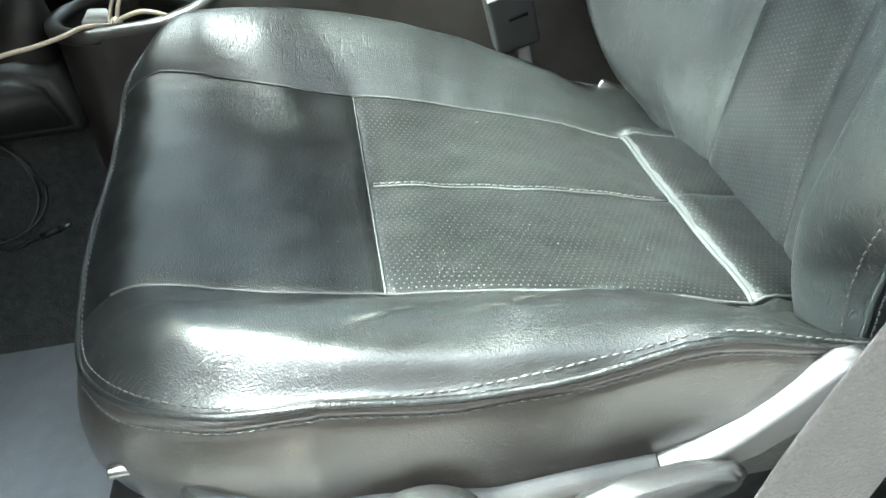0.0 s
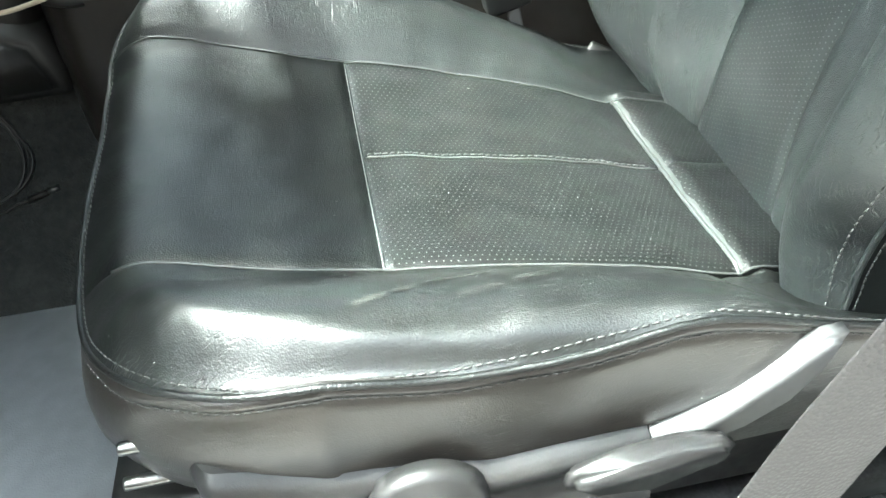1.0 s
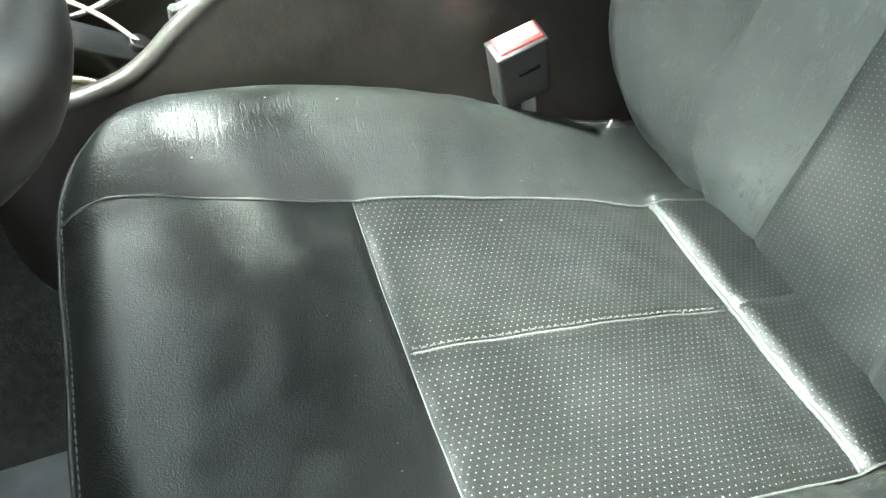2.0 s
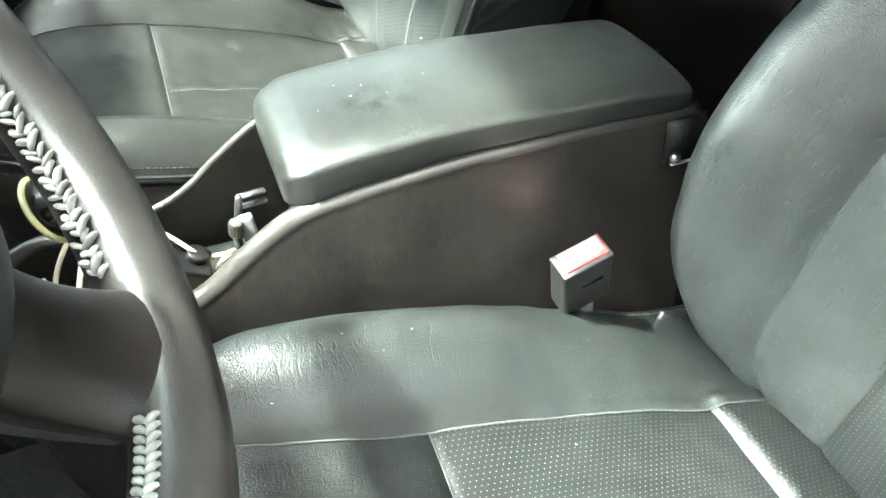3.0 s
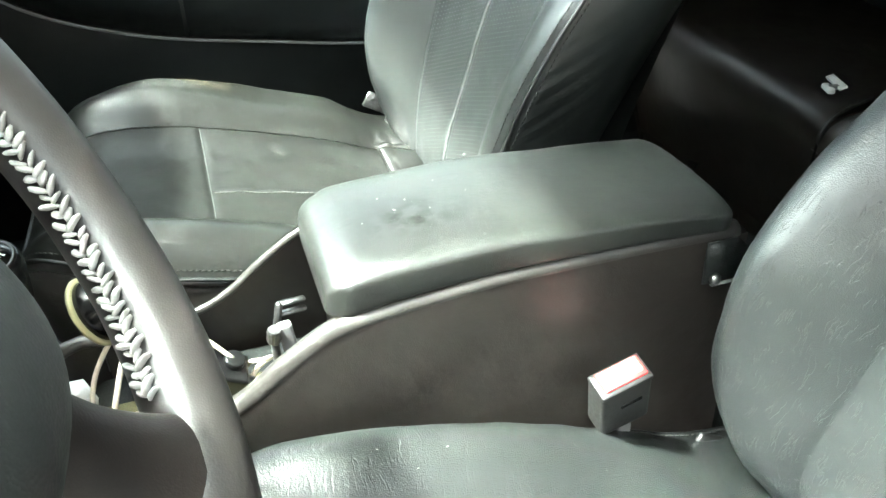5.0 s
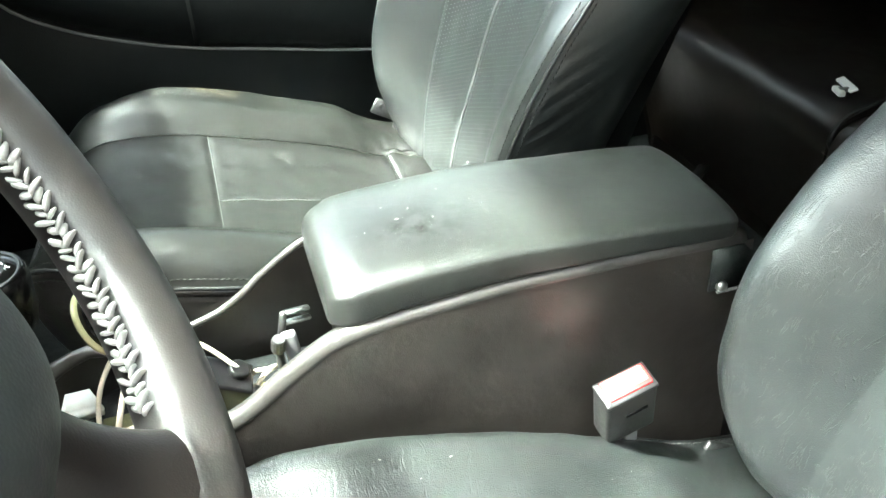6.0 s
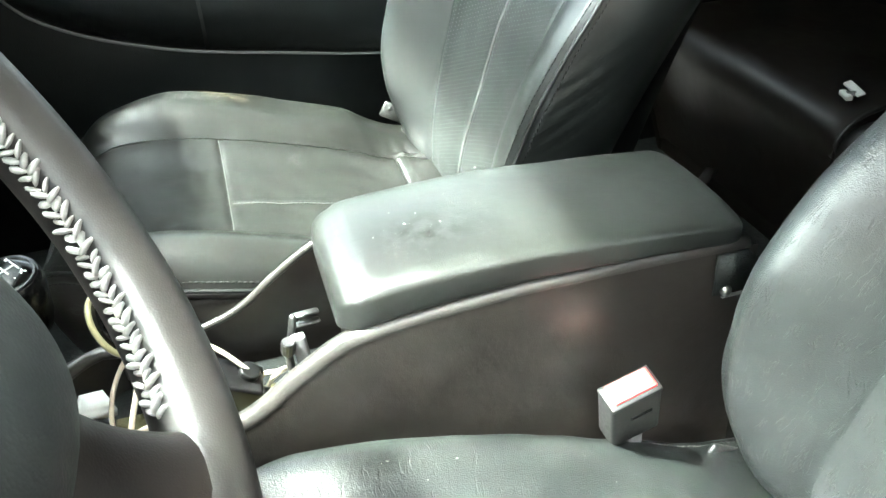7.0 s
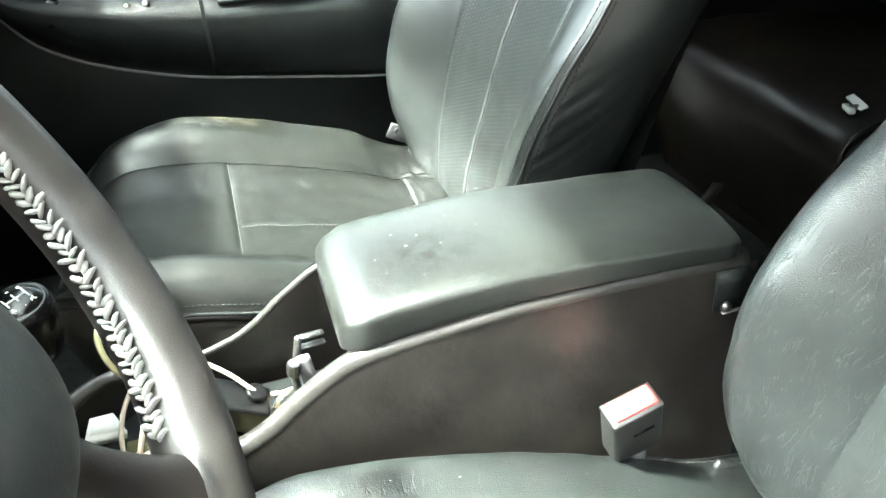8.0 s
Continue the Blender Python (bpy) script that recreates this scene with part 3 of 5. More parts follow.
def car_seat(at, flip, label, crest=1.0):
    """A bucket seat in black leather; flip mirrors it, so that its outer side lies at +y."""
    seat = thing("front_seat", label, "car seat", at, "front seats")
    k = -1 if flip else 1
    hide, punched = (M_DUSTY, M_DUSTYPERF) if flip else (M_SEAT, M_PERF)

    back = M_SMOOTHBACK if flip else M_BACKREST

    def top(x, y):
        return Vector((x, k * y, cushion_height(x, y, not flip)))

    def panel(name, mat, x0, x1, y0, y1, label="", rows=34, cols=26):
        us, vs = spread(rows), spread(cols)

        def fn(u, v):
            ya, yb = y0, y1
            x = 0.0
            for _ in range(3):
                y = (ya(x) if callable(ya) else ya) * (1 - v) + (yb(x) if callable(yb) else yb) * v
                xa = x0(y) if callable(x0) else x0
                x = xa * (1 - u) + x1 * u
            return top(x, y)
        return part(name, sheet(fn, us, vs, uv=lambda u, v: (x_of(u, x0, x1), (v - 0.5) * 0.16), skirt=0.012), mat, seat, label)

    def x_of(u, x0, x1):
        a = x0(0) if callable(x0) else x0
        return a * (1 - u) + x1 * u
    def front(y):
        return front_edge(y, not flip)

    def out_seam(x):
        return -seam_at(x, -1, not flip)

    panel("front_panel", hide, front, T_SEAM, out_seam, lambda x: seam_at(x, 1), "smooth black leather front panel", 36, 40)
    for s in (-1, 1):
        lo, hi = (out_seam, MID_SEAM) if s < 0 else (MID_SEAM, (lambda x: seam_at(x, 1)))
        panel("perforated_panel", punched, T_SEAM, R_SEAM, lo, hi, "perforated black leather insert")
        panel("rear_strip", punched, R_SEAM, C_REAR, lo, hi, "creased perforated leather strip", 20, 22)
        lo, hi = ((lambda x: -OUTER), out_seam) if s < 0 else ((lambda x: seam_at(x, 1)), (lambda x: OUTER))
        panel("cushion_bolster", M_WORN if s < 0 and not flip else (hide if flip else M_BOLSTER), front, C_REAR, lo, hi,
              "creased worn leather side bolster" if s < 0 and not flip else "padded leather side bolster", 64, 24)
    # folded welts that stand up along the seams; their highlight is painted pale
    def welt(points, r=0.0009, pale=not flip):
        part("welt", tube([top(x, y) + Vector((0, 0, 0.0010)) for x, y in points], r, 6), M_RUBBEDLIT if pale else hide, seat, "rubbed seam welt with its highlight painted pale")
    welt([(x, seam_at(x, 1)) for x in [-0.195 + 0.52 * i / 60 for i in range(61)]])
    welt([(x, out_seam(x)) for x in [-0.166 + 0.491 * i / 60 for i in range(61)]])
    welt([(T_SEAM, out_seam(T_SEAM) + (seam_at(T_SEAM, 1) - out_seam(T_SEAM)) * i / 30) for i in range(31)], 0.0005 if flip else 0.0009, True)
    welt([(R_SEAM + 0.002, out_seam(R_SEAM) + (seam_at(R_SEAM, 1) - out_seam(R_SEAM)) * i / 30) for i in range(31)], 0.0018)
    if not flip:
        welt([(T_SEAM + 0.004 + (R_SEAM - T_SEAM - 0.006) * i / 40, MID_SEAM) for i in range(41)], 0.0008)

    # Pale strip for the glare on the rear strip's rubbed, rolled front edge.
    def worn_lit_edge(u, v):
        y = out_seam(R_SEAM) * (1 - v) + seam_at(R_SEAM, 1) * v
        x = R_SEAM + 0.0015 + (0.0055 + 0.0025 * noise.noise((v * 14, 3.0, seat.location.y))) * u
        return top(x, y) + Vector((0, 0, 0.0005 * math.sin(math.pi * u)))
    part("worn_lit_edge", sheet(worn_lit_edge, [i / 6 for i in range(7)], [i / 60 for i in range(61)]), M_RUBBEDLIT, seat, "rubbed edge of the rear strip with painted pale glare")
    # outline of the cushion from the rear of one side round the front to the other
    outline = []
    for i in range(17):
        outline.append((C_REAR - (C_REAR - front(-OUTER)) * i / 16, -OUTER))
    for i in range(1, 48):
        y = -OUTER * math.cos(math.pi * i / 48)
        outline.append((front(y), y))
    for i in range(17):
        outline.append((C_FRONT(OUTER) + (C_REAR - C_FRONT(OUTER)) * i / 16, OUTER))
    rim = [top(x, y) for x, y in outline]
    outs = []
    for i, p in enumerate(rim):
        w = rim[min(i + 1, len(rim) - 1)] - rim[max(i - 1, 0)]
        o = Vector((w.y, -w.x, 0)).normalized() * k
        outs.append(o if o.dot(Vector((p.x - 0.06, p.y, 0))) > 0 else -o)

    def skirt(u, v):
        i = min(int(u * (len(rim) - 1)), len(rim) - 2)
        q = u * (len(rim) - 1) - i
        p, o = rim[i].lerp(rim[i + 1], q), outs[i].lerp(outs[i + 1], q)
        low = 0.235
        z = p.z + (low - p.z) * v
        corner = max(0.0, -o.x) * max(0.0, -o.y * k) * 2
        swell = (0.007 + 0.015 * corner) * math.sin(math.pi * min(v * 1.1, 1)) - (0.010 + 0.026 * max(0.0, -o.x)) * v * v - dip(v, 0.002, 0.05)
        swell += 0.0020 * math.sin(math.pi * min(v / 0.085, 1.0)) - dip(v - 0.088, 0.0012, 0.02)
        swell += 0.0016 * noise.noise((p.x * 24, p.y * 24, z * 24))
        return Vector((p.x, p.y, z)) + o * swell
    part("side_panel", sheet(skirt, [i / 110 for i in range(111)], [0, 0.012, 0.024, 0.036, 0.048, 0.060, 0.072, 0.080, 0.088, 0.096, 0.11, 0.13, 0.16, 0.22, 0.3, 0.4, 0.5, 0.6, 0.7, 0.8, 0.9, 1.0]), M_SIDE, seat, "scuffed black vinyl side panel")
    part("piping", tube([p + o * 0.001 + Vector((0, 0, -0.001)) for p, o in zip(rim, outs)], 0.0022, 8), M_SEAT, seat, "rolled leather piping")
    above = [Vector((x, k * y, 0)) for x, y in outline]
    inner = [top(p.x - o.x * 0.0030, (p.y - o.y * 0.0030) * k) for p, o in zip(above, outs)]
    part("stitching", stitches(inner, [Vector((0, 0, 1)) + o * 0.6 for o in outs], 0.0044, 0.0016, 0.00065, 0.0003), M_DARKTHREAD if flip else M_THREAD, seat, "grey thread seam")
    below = [skirt(i / (len(rim) - 1), 0.085) for i in range(len(rim))]
    part("stitching", stitches(below, outs, 0.0044, 0.0016, 0.00065, 0.0003), M_DARKTHREAD if flip else M_THREAD, seat, "grey thread seam")
    mid = [top(T_SEAM + 0.004 + (R_SEAM - T_SEAM - 0.012) * i / 30, MID_SEAM + 0.003) for i in range(31)]
    part("stitching", stitches(mid, [(0, 0, 1)] * 31, 0.0045, 0.0015, 0.0007), M_THREAD, seat, "grey thread seam")
    # pan under the cushion
    part("seat_pan", block((0.50, 0.44, 0.05), 0.01, 2, pose(0.06, 0, 0.225)), M_DARK, seat)

    # backrest
    def face(z, y):
        x = backrest_face(z, y, not flip)
        m = backrest_curves(not flip, y)[0](z)
        return Vector((m + (x - m) * crest, k * y, z))

    def wide(z, s):
        return s * backrest_curves(not flip, s)[3](z)

    def seam(z, s):
        return s * backrest_curves(not flip, s)[2](z)

    grid = 0.85 if flip else 1.1

    def back_panel(name, mat, y0, y1, label, cols):
        us, vs = [i / 70 for i in range(71)], spread(cols)

        def fn(u, v):
            z = B_LOW + (B_TOP - B_LOW) * u
            a, b = max(min(y0(z), wide(z, 1)), wide(z, -1)), max(min(y1(z), wide(z, 1)), wide(z, -1))
            return face(z, a * (1 - v) + b * v)
        return part(name, sheet(fn, us, vs, uv=lambda u, v: ((B_TOP - B_LOW) * u * grid, v * 0.114 * grid), skirt=0.012, down=(1, 0, -0.2)), mat, seat, label)
    if flip:
        # one perforated middle with a rubbed welt down its centre, ridge highlight painted pale
        for s in (-1, 1):
            back_panel("backrest_centre", M_DUSTYBACKPERF, (lambda z, s=s: -0.005), (lambda z, s=s: seam(z, s)), "perforated leather backrest centre", 26)
        part("centre_welt", tube([face(B_LOW + 0.02 + 0.66 * i / 60, -0.005) + Vector((-0.0008, 0, 0)) for i in range(61)], 0.0024, 8), M_RUBBEDLIT, seat, "rubbed centre welt with painted ridge highlight")
    else:
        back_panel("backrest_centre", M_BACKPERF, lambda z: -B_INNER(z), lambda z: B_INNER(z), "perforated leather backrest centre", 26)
    for s in (-1, 1):
        if not flip:
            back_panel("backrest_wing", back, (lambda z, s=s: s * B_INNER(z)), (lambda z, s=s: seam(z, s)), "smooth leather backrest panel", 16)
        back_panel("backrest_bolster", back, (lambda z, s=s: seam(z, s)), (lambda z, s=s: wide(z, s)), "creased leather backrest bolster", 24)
        edge = [face(B_LOW + (B_TOP - B_LOW) * i / 60, wide(B_LOW + (B_TOP - B_LOW) * i / 60, s)) for i in range(61)]
        part("piping", tube([p + Vector((0, k * s * 0.001, 0)) for p in edge], 0.0022, 8), back, seat, "rolled leather piping")

        def side(u, v, s=s):
            z = B_LOW + (B_TOP - B_LOW) * u
            p = face(z, wide(z, s))
            xb = B_MID(z) + 0.115
            ray = (z - 0.40) - 0.16 * v
            gather = 0.0042 * math.exp(-((z - 0.07 * v - 0.475) / 0.060) ** 2) * (abs(math.sin(ray * 310 + 2.6 * noise.noise((z * 30, v * 5, 2)))) + 0.6 * abs(math.sin(ray * 110 + 1))) * max(0, 1 - v * 1.9) * min(1, v / 0.06)
            return Vector((p.x + (xb - p.x) * v, p.y + k * s * (0.012 * math.sin(math.pi * v) + gather - 0.05 * v ** 6), z - 0.03 * v * (1 - v)))
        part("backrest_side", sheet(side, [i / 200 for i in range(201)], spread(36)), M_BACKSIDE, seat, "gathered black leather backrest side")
        zs = [B_LOW + 0.02 + (B_TOP - B_LOW - 0.06) * i / 60 for i in range(61)]
        part("stitching", stitches([face(z, wide(z, s) - s * 0.0055) for z in zs], [(-1, k * s * 0.6, 0)] * 61, 0.0046, 0.0016, 0.0007, 0.0003), M_DARKTHREAD if flip else M_THREAD, seat, "grey thread seam")
        part("stitching", stitches([side((z - B_LOW) / (B_TOP - B_LOW), 0.045) for z in zs], [(0, k * s, 0)] * 61, 0.0046, 0.0016, 0.0007, 0.0003), M_DARKTHREAD if flip else M_THREAD, seat, "grey thread seam")

    def rear(u, v):
        z = B_LOW + (B_TOP - B_LOW) * u
        return Vector((B_MID(z) + 0.115 + 0.01 * math.sin(math.pi * v), k * (2 * v - 1) * (B_WIDE(z) - 0.038), z))
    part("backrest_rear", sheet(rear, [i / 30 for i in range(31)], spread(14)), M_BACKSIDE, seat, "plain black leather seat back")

    # hinge brackets beside the lower corners of the backrest, with bolt heads
    hx, hz = (0.286, 0.298) if flip else (0.285, 0.262)
    for s in (-1, 1):
        hinge = part("hinge_bracket", block((0.060, 0.006, 0.026), 0.002, 1, axes((hx, k * s * 0.240, hz), (0.8, 0, -0.45), (0, 1, 0))), M_DULL, seat, "bare steel hinge bracket")
        for d in (-0.018, 0.008):
            part("bolt", lathe([(0.0042, -0.004), (0.0042, 0.002), (0.003, 0.003), (0.0, 0.0034)], 10, axes((hx + 0.002 + d * 0.87, k * s * 0.240, hz + 0.004 - d * 0.5), (0.8, 0, -0.45), (0, 1, 0))), M_STEEL, hinge)
        part("hinge_cover", block((0.07, 0.02, 0.05), 0.008, 2, axes((hx + 0.030, k * s * 0.215, hz - 0.030), (0.8, 0, -0.45), (0, 1, 0))), M_DARK, seat)
    return seat


def seat_trim(seat):
    """Plastic valance with dial and lever, pale recliner cover and rail ends on the driver's outer side."""
    def z_top(x):
        return TRIM_TOP(x)

    def shell(u, v):
        x = -0.124 + 0.258 * u
        zt = z_top(x)
        z = zt + (0.12 - zt) * v
        y = -0.255 - 0.010 * math.sin(min(1.0, v / 0.06) * math.pi / 2) - 0.006 * math.sin(math.pi * v) + 0.006 * math.exp(-((v - 0.15) / 0.05) ** 2)
        y += 0.030 * max(0.0, 1 - u / 0.07) ** 2
        return Vector((x, y, z))
    part("valance", sheet(shell, spread(60), spread(26), skirt=0.02, down=(0, 1, 0)), M_TRIM, seat, "satin grey plastic seat valance")
    dial = part("height_dial", lathe([(0.036, -0.004), (0.036, 0.006), (0.033, 0.010), (0.026, 0.012), (0.022, 0.022), (0.018, 0.026), (0.0, 0.027)], 32,
                                     axes((0.002, -0.266, 0.267), (1, 0, 0), (0, 0, 1))), M_TRIM, seat, "round grey plastic height dial")
    part("lever", slab([(0.079, 0.272), (0.081, 0.279), (0.086, 0.283), (0.116, 0.287), (0.146, 0.290), (0.170, 0.289), (0.178, 0.281), (0.173, 0.271), (0.155, 0.265), (0.128, 0.261), (0.096, 0.261)],
                       -0.281, -0.267, "y", 0.0045, 3), M_TRIM, seat, "grey plastic recliner lever")
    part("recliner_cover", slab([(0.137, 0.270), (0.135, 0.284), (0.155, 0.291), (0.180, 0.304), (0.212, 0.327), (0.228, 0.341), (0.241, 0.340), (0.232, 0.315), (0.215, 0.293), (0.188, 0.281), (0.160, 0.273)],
                                -0.266, -0.250, "y", 0.004, 3), M_PALE, seat, "pale plastic recliner cover")
    for z, x in ((0.313, -0.140), (0.283, -0.146)):
        part("rail_end", lathe([(0.0, -0.020), (0.0038, -0.020), (0.0042, -0.0185), (0.0042, 0.020), (0.0, 0.020)], 18, axes((x, -0.223, z), (0, 1, 0), (0, 0, 1))), M_STEEL, seat, "bright tubular steel rail end")
    part("rail_bracket", block((0.030, 0.016, 0.05), 0.002, 1, pose(-0.124, -0.214, 0.298)), M_DARK, seat, "dark steel bracket between the rail ends")
    part("rail_spring", tube([(-0.145 + 0.0016 * i, -0.222 + 0.006 * math.cos(i * 1.3), 0.297 + 0.006 * math.sin(i * 1.3)) for i in range(22)], 0.0014, 6), M_DULL, seat, "dull steel spring")
    part("rail", block((0.62, 0.035, 0.03), 0.003, 1, pose(0.10, -0.20, 0.105)), M_DULL, seat, "dull steel floor rail")
    part("rail", block((0.62, 0.035, 0.03), 0.003, 1, pose(0.10, 0.20, 0.105)), M_DULL, seat, "dull steel floor rail")
    part("pedestal", block((0.44, 0.40, 0.09), 0.01, 1, pose(0.07, 0, 0.165)), M_DARK, seat)


TRIM_TOP = curve_through([-0.145, -0.125, -0.106, -0.078, -0.048, -0.022, 0.022, 0.045, 0.065, 0.10, 0.134], [0.316, 0.318, 0.316, 0.309, 0.302, 0.297, 0.287, 0.282, 0.283, 0.285, 0.285])

# ---- cabin shell ----
FLOOR = 0.08
ground = part("ground", block((60, 60, 0.2), 0, 1, pose(0, 0, -0.75)), M_ASPHALT, None, "", False)
tagged(ground, "pale grey concrete yard around the parked vehicle", "ground", kind="structure")
# Wall outside the doorway, never in view; added for a brown reflection.
added_wall = part("wall_added", slab([(-7.0, -0.65), (7.0, -0.65), (7.0, 2.3), (-7.0, 2.3)], -2.65, -2.45, "y", 0.02), M_ADDEDWALL)
tagged(added_wall, "added unseen brownish wall, reflected in the seat leather", "wall", kind="structure")
floor = part("floor", block((2.9, 1.66, 0.04), 0, 1, pose(0.15, 0.375, FLOOR - 0.02)), M_CARPET, None, "", False)
tagged(floor, "black carpeted cabin floor with dust", "floor", kind="structure")


def tunnel_mesh():
    half = [(-0.19, 0.0), (-0.175, 0.02), (-0.10, 0.10), (-0.06, 0.15), (-0.04, 0.20), (-0.02, 0.225)]
    prof = half + [(-a, b) for a, b in reversed(half)]

    def fn(u, v):
        i = min(int(v * (len(prof) - 1)), len(prof) - 2)
        q = v * (len(prof) - 1) - i
        y = prof[i][0] * (1 - q) + prof[i + 1][0] * q
        z = prof[i][1] * (1 - q) + prof[i + 1][1] * q
        x = -1.15 + 2.2 * u
        return Vector((x, 0.37 + y, FLOOR + 0.002 + z + 0.003 * noise.noise((x * 9, y * 9, z * 9))))
    return sheet(fn, [i / 60 for i in range(61)], [i / 44 for i in range(45)])


tunnel = part("trim", tunnel_mesh(), M_CARPET)
tagged(tunnel, "black carpeted transmission tunnel between the seats", "tunnel", kind="structure")
ceiling = part("ceiling", block((1.664, 1.5, 0.04), 0.015, 2, pose(0.618, 0.375, 1.20)), M_HEADLINER)
tagged(ceiling, "pale grey cloth headliner under the roof", "ceiling", kind="structure")
roof = part("roof", block((1.73, 1.6, 0.03), 0.012, 2, pose(0.635, 0.375, 1.236)), M_PAINT)
tagged(roof, "grey painted steel roof panel", "roof", kind="structure")
wall_right = part("wall_right", slab([(0.62, 0.05), (1.50, 0.05), (1.50, 1.20), (0.62, 1.20)], 1.17, 1.21, "y"), M_DOOR, None, "", False)
tagged(wall_right, "black trimmed side wall beside the rear bench", "wall", kind="structure")
wall_rear = part("wall_rear", slab([(-0.42, 0.05), (1.17, 0.05), (1.17, 1.18), (-0.42, 1.18)], 1.45, 1.50, "x"), M_DOOR, None, "", False)
tagged(wall_rear, "black trimmed rear cab wall", "wall", kind="structure")
# driver's side: sill, front and rear pillars; the doorway between them stands open
wall_side = part("wall_left", slab([(0.50, 0.05), (1.50, 0.05), (1.50, 1.20), (0.62, 1.20)], -0.44, -0.39, "y", 0.008), M_DOOR)
tagged(wall_side, "black trimmed side wall behind the open doorway", "wall", kind="structure")
sill = part("sill", block((1.75, 0.09, 0.10), 0.012, 2, pose(-0.35, -0.415, FLOOR + 0.0)), M_PAINT)
tagged(sill, "grey painted door sill", "door sill", kind="structure")
pillar = part("pillar", slab([(-1.28, 0.66), (-1.20, 0.66), (-0.19, 1.20), (-0.27, 1.20)], -0.43, -0.36, "y", 0.01), M_DOOR)
tagged(pillar, "black trimmed windscreen pillar on the driver's side", "pillar", kind="structure")
pillar = part("pillar", slab([(-1.28, 0.66), (-1.20, 0.66), (-0.19, 1.20), (-0.27, 1.20)], 1.11, 1.18, "y", 0.01), M_DOOR)
tagged(pillar, "black trimmed windscreen pillar on the passenger's side", "pillar", kind="structure")
door = thing("door_2", "dark trimmed driver's door standing wide open", "car door", kind="structure")
hinge_at = Vector((-0.76, -0.44, 0.0))
swing = axes(hinge_at, (0.36, -0.93, 0.0), (0.93, 0.36, 0.0))
low_door = slab([(0.0, 0.10), (1.08, 0.10), (1.08, 0.74), (0.0, 0.74)], -0.05, 0.05, "y", 0.02)
bmesh.ops.transform(low_door, matrix=swing, verts=low_door.verts)
part("door_panel", low_door, M_DOOR, door)
for outline in ([(0.0, 0.74), (0.05, 0.74), (0.50, 1.16), (0.45, 1.16)], [(1.02, 0.74), (1.08, 0.74), (1.08, 1.20), (1.02, 1.20)], [(0.45, 1.16), (1.08, 1.16), (1.08, 1.20), (0.48, 1.20)]):
    bar = slab(outline, -0.02, 0.02, "y", 0.004)
    bmesh.ops.transform(bar, matrix=swing, verts=bar.verts)
    part("window_frame", bar, M_DOOR, door)
bulkhead = part("wall_front", slab([(-0.43, 0.05), (1.18, 0.05), (1.18, 0.68), (-0.43, 0.68)], -1.33, -1.25, "x"), M_CARPET, None, "", False)
tagged(bulkhead, "black carpeted front bulkhead of the footwell", "wall", kind="structure")
screen = part("window_1", slab([(-1.29, 0.70), (-1.285, 0.70), (-0.226, 1.237), (-0.231, 1.237)], -0.36, 1.11, "y"), M_GLASS, None, "", False)
screen.visible_shadow = False
tagged(screen, "clear sloping windscreen", "windscreen", kind="structure")


def dashboard():
    d = thing("dashboard", "black vinyl dashboard across the front of the cabin", "dashboard", (0, 0, 0))
    prof = [(-1.25, 0.45), (-1.25, 0.70), (-1.05, 0.77), (-0.80, 0.815), (-0.42, 0.822), (-0.38, 0.800), (-0.40, 0.72), (-0.48, 0.62), (-0.62, 0.46), (-0.95, 0.38)]
    part("body", slab(prof, -0.385, 1.160, "y", 0.012), M_DOOR, d)
    # Unseen hood on the dashboard, added and sized to block sun from the cushion.
    hood = [(-0.95, 0.72), (-0.80, 0.82), (-0.60, 0.898), (-0.41, 0.925), (-0.362, 0.914), (-0.40, 0.85), (-0.48, 0.70)]
    part("shading_hood", slab(hood, -0.31, 0.27, "y", 0.02, 3), M_DOOR, d, "added unseen black hood that shades the driver's cushion")
    part("centre_fascia", slab([(-0.95, 0.33), (-0.42, 0.335), (-0.44, 0.40), (-0.62, 0.66), (-0.95, 0.70)], 0.24, 0.50, "y", 0.015, 2), M_DARK, d, "black centre fascia")
    part("steering_column", lathe([(0.045, -0.06), (0.05, -0.10), (0.055, -0.25), (0.06, -0.48)], 20,
                                  axes((-0.225, 0.004, 0.739), (0, 1, 0), (-0.481, 0, 0.877))), M_DARK, d, "black plastic steering column shroud")
    return d


dashboard()


